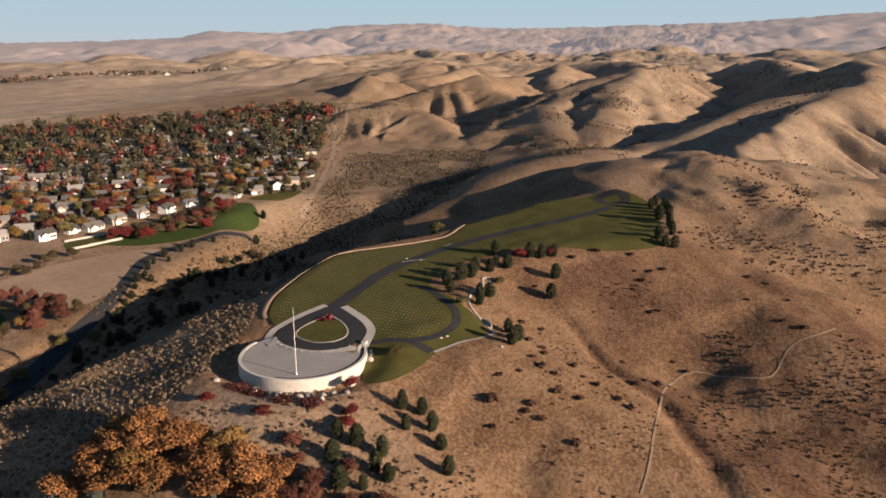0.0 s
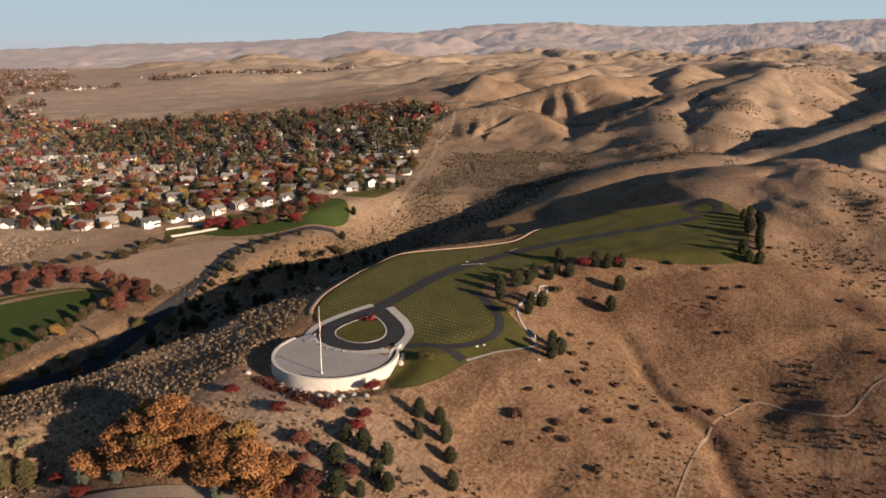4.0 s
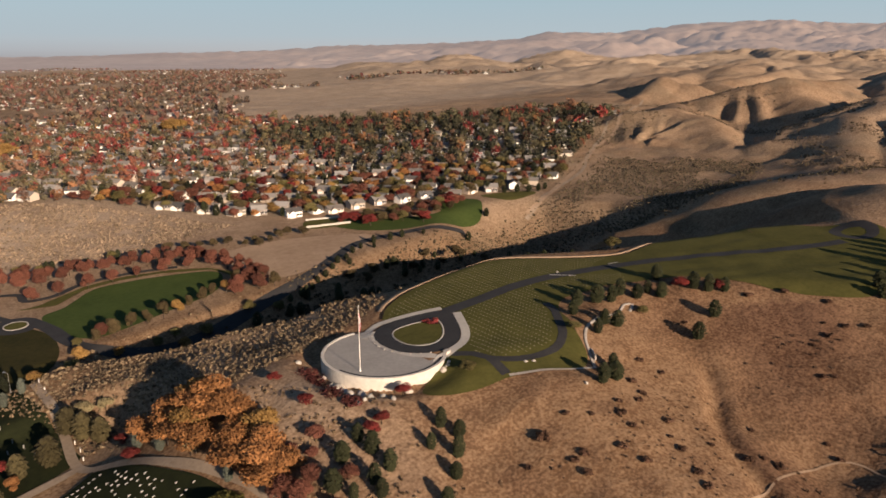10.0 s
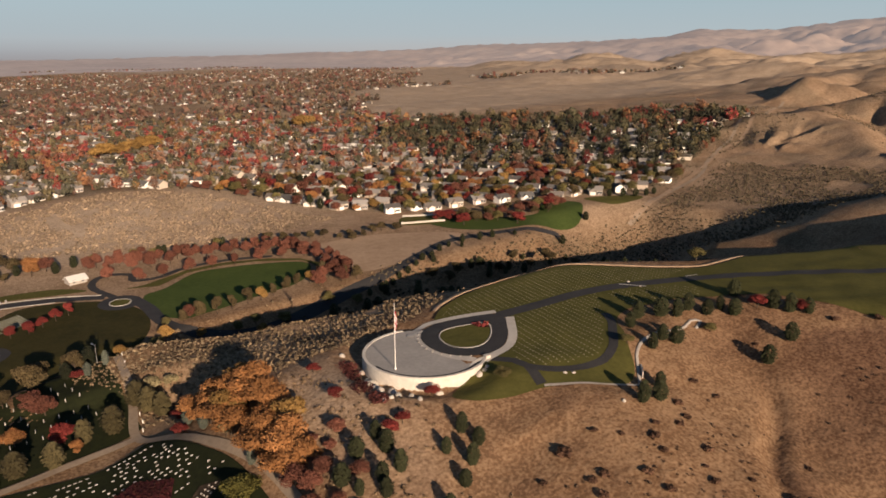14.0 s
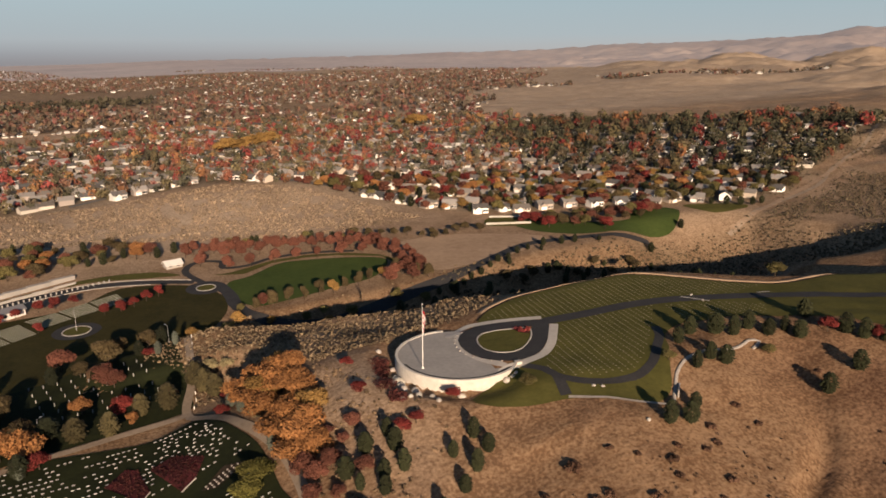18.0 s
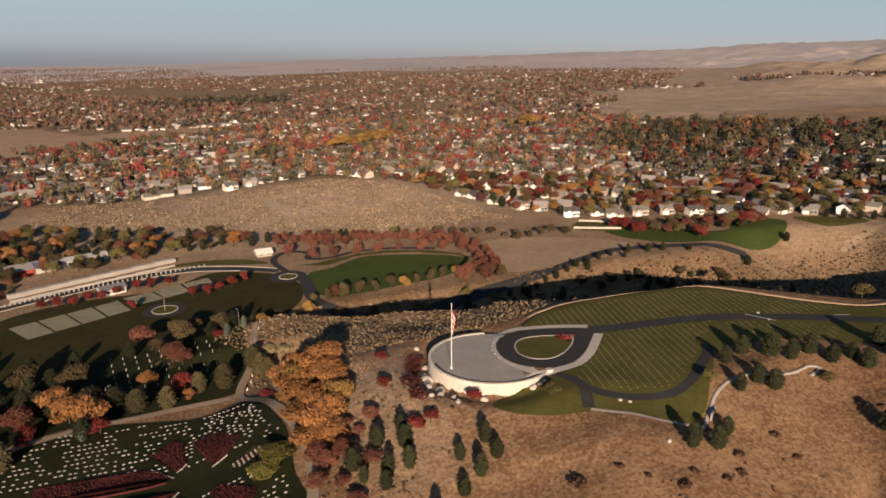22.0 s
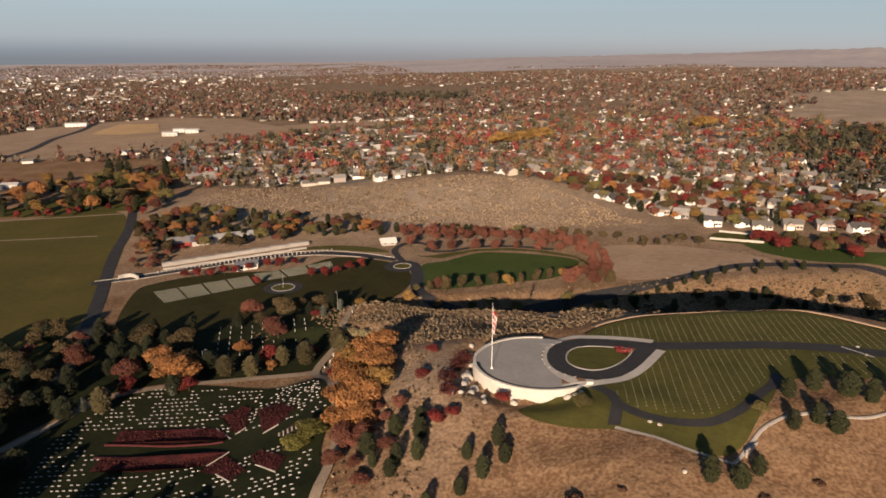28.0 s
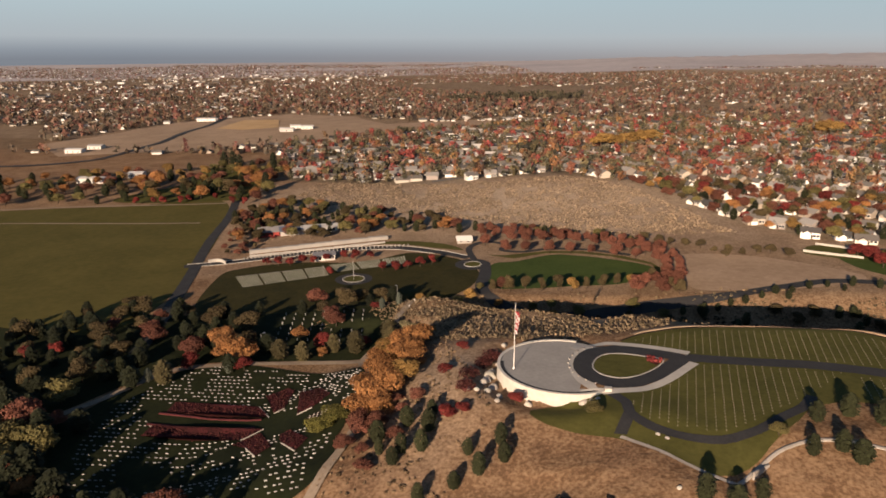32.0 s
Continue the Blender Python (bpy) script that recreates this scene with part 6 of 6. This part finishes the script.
# ---- flower cross in the garden ----
for outline in BEDS:
    bed = tagged(new("flower_bed"), "dark red flower bed with a pale edging", "flower bed", "flower cross")
    ob = patch(outline, M_BED, "planting", 0.6, 1.6, rounded=False)
    ob.parent = bed
    ob = strip(outline[-2:], 0.25, M_STEP, "edging", 0.7, across=1, thick=0.5)
    ob.parent = bed
    brush("bed_plants", outline, 1.0, 0.38, (0.048, 0.014, 0.012), "dark red low plants filling the flower bed", 14, None, 0.5, 0.55)

for y0, y1 in ((6.3, 5.5), (-1.1, -0.5)):
    row = tagged(new("flower_border"), "bright red flower border beside the grass walk", "flower bed", "flower cross")
    ob = strip([(-122, y0), (-103, (y0 + y1) / 2), (-84, y1)], 1.0, M_FLOWER, "planting", 0.75, across=2, thick=0.5)
    ob.parent = row
FAN = [(-66.5, -0.5), (-59.3, 5.1), (-54.6, 1.6), (-57.3, -1.2), (-62.7, -3)]
fan = tagged(new("flower_bed"), "fan-shaped dark bed set with pale stones", "flower bed", "flower cross")
ob = patch(FAN, M_MULCH, "planting", 0.5, 1.4, rounded=False)
ob.parent = fan
pebbles = [(-65 + 1.25 * i + 0.3 * k, 0.1 + 0.42 * i - 1.3 * k, 20.0) for i in range(8) for k in range(3)]
markers("edging_stone", slab("edging_stone", 0.5, 0.4, 0.2, M_STEP), [q for q in pebbles if inside(q[0], q[1], FAN)], 60, "pale rough stone set in the fan bed", "fan stones", "stone", 0.55)

post = tagged(new("marker_post"), "short white post beside the gravel track", "post", "track posts")
part("shaft", box(bmesh.new(), -0.12, -0.12, -0.3, 0.12, 0.12, 1.0, 0.03), M_WHITE, post)
part("cap", box(bmesh.new(), -0.16, -0.16, 1.0, 0.16, 0.16, 1.1, 0.03), M_CONCRETE, post)
for k, (x, y) in enumerate([(-71.6, 109.5), (-53.4, 110), (-54.2, 102.6), (-55.6, 86), (-56.4, 77), (-58.2, 69.6), (-58.8, 64), (-60.2, 58.5)]):
    m = pose(x, y, hz(x, y) + 0.3)
    if k:
        copy_thing(post, m)
    else:
        post.matrix_basis = m

lamp = tagged(new("street_lamp"), "tall grey lamp post beside the garden track", "lamp", "lamp posts")
part("pole", tube(bmesh.new(), (0, 0, -0.4), (0, 0, 7.5), 0.12, 0.07, 8), M_METAL, lamp)
part("arm", tube(bmesh.new(), (0, 0, 7.4), (1.3, 0, 7.7), 0.06, 0.05, 6), M_METAL, lamp)
part("head", box(bmesh.new(), 1.0, -0.2, 7.6, 1.9, 0.2, 7.8, 0.05), M_METAL, lamp)
lamp.matrix_basis = pose(-107.4, 60, hz(-107.4, 60), 0, 0, 40)
copy_thing(lamp, pose(-62, 112, hz(-62, 112), 0, 0, 120))

# ---- lower burial ground ----


def block_wall(name, points, w, h, mat, label, category, step=None):
    """A wall along a line, in level lengths."""
    ob = tagged(new(name), label, category)
    for (x0, y0), (x1, y1) in zip(points, points[1:]):
        d = math.hypot(x1 - x0, y1 - y0)
        bm = box(bmesh.new(), 0, -w / 2, -1.5, d + w * 0.2, w / 2, h, 0.06)
        bm.transform(pose(x0, y0, max(hz(x0, y0), hz(x1, y1)), 0, 0, math.degrees(math.atan2(y1 - y0, x1 - x0))))
        part("wall_panel", bm, mat, ob)
    return ob


def arc_points(a, b, c, n):
    """Points of a bowed line from a through b to c."""
    t = np.linspace(0, 1, n)
    return [((1 - q) ** 2 * a[0] + 2 * q * (1 - q) * b[0] + q * q * c[0], (1 - q) ** 2 * a[1] + 2 * q * (1 - q) * b[1] + q * q * c[1]) for q in t]


block_wall("columbarium_wall", arc_points((-173, 195), (-140, 213), (-97, 233), 9), 3.0, 2.0, M_PAVING, "long pale concrete columbarium wall in steps", "wall")
block_wall("terrace_wall", arc_points((-170, 188), (-135, 206), (-96, 224), 9), 0.8, 1.1, M_PAVING, "low pale concrete wall before the columbarium", "wall")
pillar = tagged(new("pillar"), "short pale pillar in a row by the road", "pillar", "row of pillars")
part("shaft", box(bmesh.new(), -0.3, -0.3, -0.4, 0.3, 0.3, 1.2, 0.05), M_PAVING, pillar)
part("cap", box(bmesh.new(), -0.38, -0.38, 1.2, 0.38, 0.38, 1.36, 0.04), M_CONCRETE, pillar)
for k, (x, y) in enumerate(arc_points((-171, 183), (-132, 203), (-80, 219), 42)):
    m = pose(x, y, hz(x, y), 0, 0, 25)
    if k:
        copy_thing(pillar, m)
    else:
        pillar.matrix_basis = m

M_PLOT = material("pale_plot_turf", (0.10, 0.105, 0.065), (0.17, 0.17, 0.11), 0.9, 0.95, 0.02)


def along_pt(a, b, q):
    return (a[0] + (b[0] - a[0]) * q, a[1] + (b[1] - a[1]) * q)


stones = []
for quad, n in ((((-162, 151), (-150, 134), (-111, 160), (-119, 176)), 4), (((-118, 178), (-109, 166), (-73, 186), (-77, 199)), 3)):
    for k in range(n):
        a, b = along_pt(quad[0], quad[3], (k + 0.03) / n), along_pt(quad[0], quad[3], (k + 0.95) / n)
        c, d = along_pt(quad[1], quad[2], (k + 0.95) / n), along_pt(quad[1], quad[2], (k + 0.03) / n)
        plot = tagged(new("burial_plot"), "pale burial plot with close rows of white stones", "burial plot", "lower plots")
        ob = patch([a, b, c, d], M_PLOT, "turf", 0.2, 2.5, rounded=False)
        ob.parent = plot
        for i in range(9):
            for j in range(10):
                p = along_pt(along_pt(a, b, (i + 0.5) / 9), along_pt(d, c, (i + 0.5) / 9), (j + 0.5) / 10)
                stones.append((p[0], p[1], 30.0))
markers("white_stone", slab("white_stone", 0.34, 0.14, 0.34, M_MARBLE), stones, 0, "white upright burial stones", "", "gravestone")

mast = copy_thing(pole, pose(-96, 155, hz(-96, 155)) @ Matrix.Diagonal((0.5, 0.5, 0.5, 1)))
mast.matrix_basis = pose(-96, 155, hz(-96, 155)) @ Matrix.Diagonal((0.5, 0.5, 0.5, 1))
for o in [c for c in mast.children if c.name.startswith("flag")]:
    bpy.data.objects.remove(o)
tagged(mast, "white flagpole in the lower turning circle", "flagpole")
for cx, cy, r in ((-96, 155, 5.8), (-36, 187, 4.8)):
    isle = tagged(new("round_island"), "round grass island with a pale kerb", "lawn island")
    rim = [(cx + r * math.cos(a), cy + r * math.sin(a)) for a in np.arange(0, 6.28, 0.4)]
    ob = patch(rim, M_LAWN, "turf", 0.25)
    ob.parent = isle
    ob = strip(rim, 0.5, M_CONCRETE, "kerb", 0.35, closed=True, across=1, thick=0.3)
    ob.parent = isle


def hall(name, x, y, turn, w, d, h, rise, wall, roof_tone, label):
    """A plain gabled building with windows."""
    ob = tagged(new(name), label, "building")
    v, f, rv, rf = gable(w, d, h, rise, 0.7)
    part("wall", tinted_mesh("wall", v, f, [wall] * len(f), M_HOUSE), None, ob)
    part("roof", tinted_mesh("roof", rv, rf, [roof_tone] * len(rf), M_HOUSE), None, ob)
    for k in range(max(2, int(w / 2.5))):
        u = -w + (k + 0.5) * 2 * w / max(2, int(w / 2.5))
        part("window", box(bmesh.new(), u - 0.7, -d - 0.08, 0.9, u + 0.7, -d + 0.05, 2.3), M_GLASS, ob)
    ob.matrix_basis = pose(x, y, hz(x, y), 0, 0, turn)
    return ob


hall("visitor_shelter", -47, 231, 14, 4.4, 3.2, 2.0, 1.9, (0.42, 0.39, 0.36), (0.58, 0.56, 0.53), "small white visitor shelter beside the lane")
hall("office_building", -176, 236, 28, 8, 5, 3.2, 2.4, (0.40, 0.07, 0.06), (0.20, 0.19, 0.19), "red-walled office with a grey roof")
hall("office_wing", -164, 240, 28, 7, 4.5, 3.0, 2.0, (0.45, 0.42, 0.40), (0.10, 0.12, 0.17), "dark blue roofed wing of the office")
hall("storage_hall", -147, 248, 28, 12, 4.5, 3.0, 1.4, (0.55, 0.53, 0.5), (0.38, 0.37, 0.36), "long pale grey storage hall")
hall("committal_shelter", -124, 189, 28, 6, 3.4, 3.2, 1.3, (0.5, 0.47, 0.44), (0.12, 0.12, 0.13), "open committal shelter with a dark roof")
block_wall("gate_wall", arc_points((-189, 174), (-184, 181), (-178, 173), 6), 0.8, 2.0, M_CONCRETE, "curved pale entrance wall beside the road", "wall")
block_wall("garden_fence", [(146, 216), (155, 212), (164, 208), (173, 204)], 0.6, 1.3, M_CONCRETE, "white boundary wall at the suburb's edge", "wall")
block_wall("garden_fence", [(157, 231), (164, 227), (171, 223), (178, 220)], 0.6, 1.2, M_CONCRETE, "white boundary wall behind the houses", "wall")
block_wall("stone_step_wall", [(57.4, -46.6), (61.6, -42.6)], 0.5, 0.5, M_STEP, "rough pale stone wall beside the path", "wall")
for x, y in ((40.4, -53.5), (38, -33.5), (40, -35), (110, -3.5), (111, 3)):
    set_stones([(x, y, 0.7)], "white painted stone beside the lane", "lane stones")

# ---- far fields, woods and buildings ----
row_of("gold", [(296, 672), (304, 678), (311, 672), (52, 618), (60, 624), (68, 620), (76, 630), (86, 634), (96, 640), (104, 640), (112, 646)], 13, 17, "tall golden poplar above the roofs", "tall golden trees", 1.2)
FAR_WOOD = [(-215, 1215), (-40, 1215), (40, 1260), (40, 1330), (-120, 1350), (-235, 1290)]
x, y = scattered(FAR_WOOD, 13, rng)
town_trees("far_wood", x, y, 13, 14, "dark conifer wood in the valley", np.array([7, 8, 9]))
cover(patch([(-260, 1120), (-60, 1110), (60, 1140), (40, 1205), (-240, 1205)], M_SOIL, "far_field", 0.4, 40, rounded=False), "tan field before a dark wood", "field")
for x, y, w, turn in ((-391, 428, 11, 12), (-424, 400, 13, 5), (-404, 400, 12, 5), (-559, 570, 16, 8), (-552, 600, 14, 8), (-372, 768, 16, 10), (-351, 793, 14, 10), (-372, 800, 12, 20), (-560, 900, 25, 12), (-275, 1075, 16, 8), (-640, 1100, 30, 8), (-700, 1300, 35, 5), (60, 980, 20, 15)):
    hall("warehouse", x, y, turn, w * 0.6, 6, 4, 1.2, (0.6, 0.58, 0.55), (0.45, 0.44, 0.43), "long white warehouse among far trees")

trailers = np.array([(-190 + 9 * k + rng.uniform(-2, 2), 884 + 0.9 * k + 14 * j + rng.uniform(-3, 3), 0.2) for k in range(24) for j in range(3) if rng.uniform() > 0.25])
far_town("trailer_rows", trailers, "rows of white trailers behind the open field", 0.5)

# ---- sky over the far distance ----


def far_sky():
    """A ring of hazy sky beyond the land."""
    m = bpy.data.materials.new("hazy_distance")
    m.use_nodes = True
    n, ln = m.node_tree.nodes, m.node_tree.links
    n.remove(n["Principled BSDF"])
    geo, sep = n.new("ShaderNodeNewGeometry"), n.new("ShaderNodeSeparateXYZ")
    ln.new(geo.outputs["Position"], sep.inputs[0])
    up = n.new("ShaderNodeMapRange")
    up.inputs["From Min"].default_value, up.inputs["From Max"].default_value = 60.0, 560.0
    ln.new(sep.outputs["Z"], up.inputs["Value"])
    west = n.new("ShaderNodeMapRange")
    west.inputs["From Min"].default_value, west.inputs["From Max"].default_value = -2600.0, 3600.0
    ln.new(sep.outputs["X"], west.inputs["Value"])
    ramps = []
    for stops in (((0.0, (0.186, 0.203, 0.232)), (0.10, (0.235, 0.262, 0.296)), (0.26, (0.362, 0.398, 0.424)), (1.0, (0.402, 0.522, 0.562))), ((0.0, (0.400, 0.350, 0.330)), (0.14, (0.430, 0.428, 0.425)), (0.32, (0.382, 0.440, 0.466)), (1.0, (0.318, 0.432, 0.484)))):
        r = n.new("ShaderNodeValToRGB")
        for k, (at, tone) in enumerate(stops):
            e = r.color_ramp.elements[k] if k < 2 else r.color_ramp.elements.new(at)
            e.position, e.color = at, (*tone, 1)
        ln.new(up.outputs[0], r.inputs["Fac"])
        ramps.append(r)
    mix = n.new("ShaderNodeMix")
    mix.data_type = "RGBA"
    ln.new(west.outputs[0], mix.inputs["Factor"])
    ln.new(ramps[0].outputs["Color"], mix.inputs["A"])
    ln.new(ramps[1].outputs["Color"], mix.inputs["B"])
    glow = n.new("ShaderNodeEmission")
    glow.inputs["Strength"].default_value = 0.655
    ln.new(mix.outputs["Result"], glow.inputs["Color"])
    ln.new(glow.outputs[0], n["Material Output"].inputs["Surface"])
    verts, faces = [], []
    for i in range(120):
        a = 2 * math.pi * i / 120
        for z in (-300, 60, 260, 520):
            verts.append((-60 + 4680 * math.cos(a), -60 + 4680 * math.sin(a), z))
        for k in range(3):
            j = (i + 1) % 120
            faces.append((i * 4 + k, j * 4 + k, j * 4 + k + 1, i * 4 + k + 1))
    return tagged(new("backdrop", mesh_of("backdrop", verts, faces, m, True)), "hazy pale sky at the far horizon", "sky", kind="structure")


far_sky()
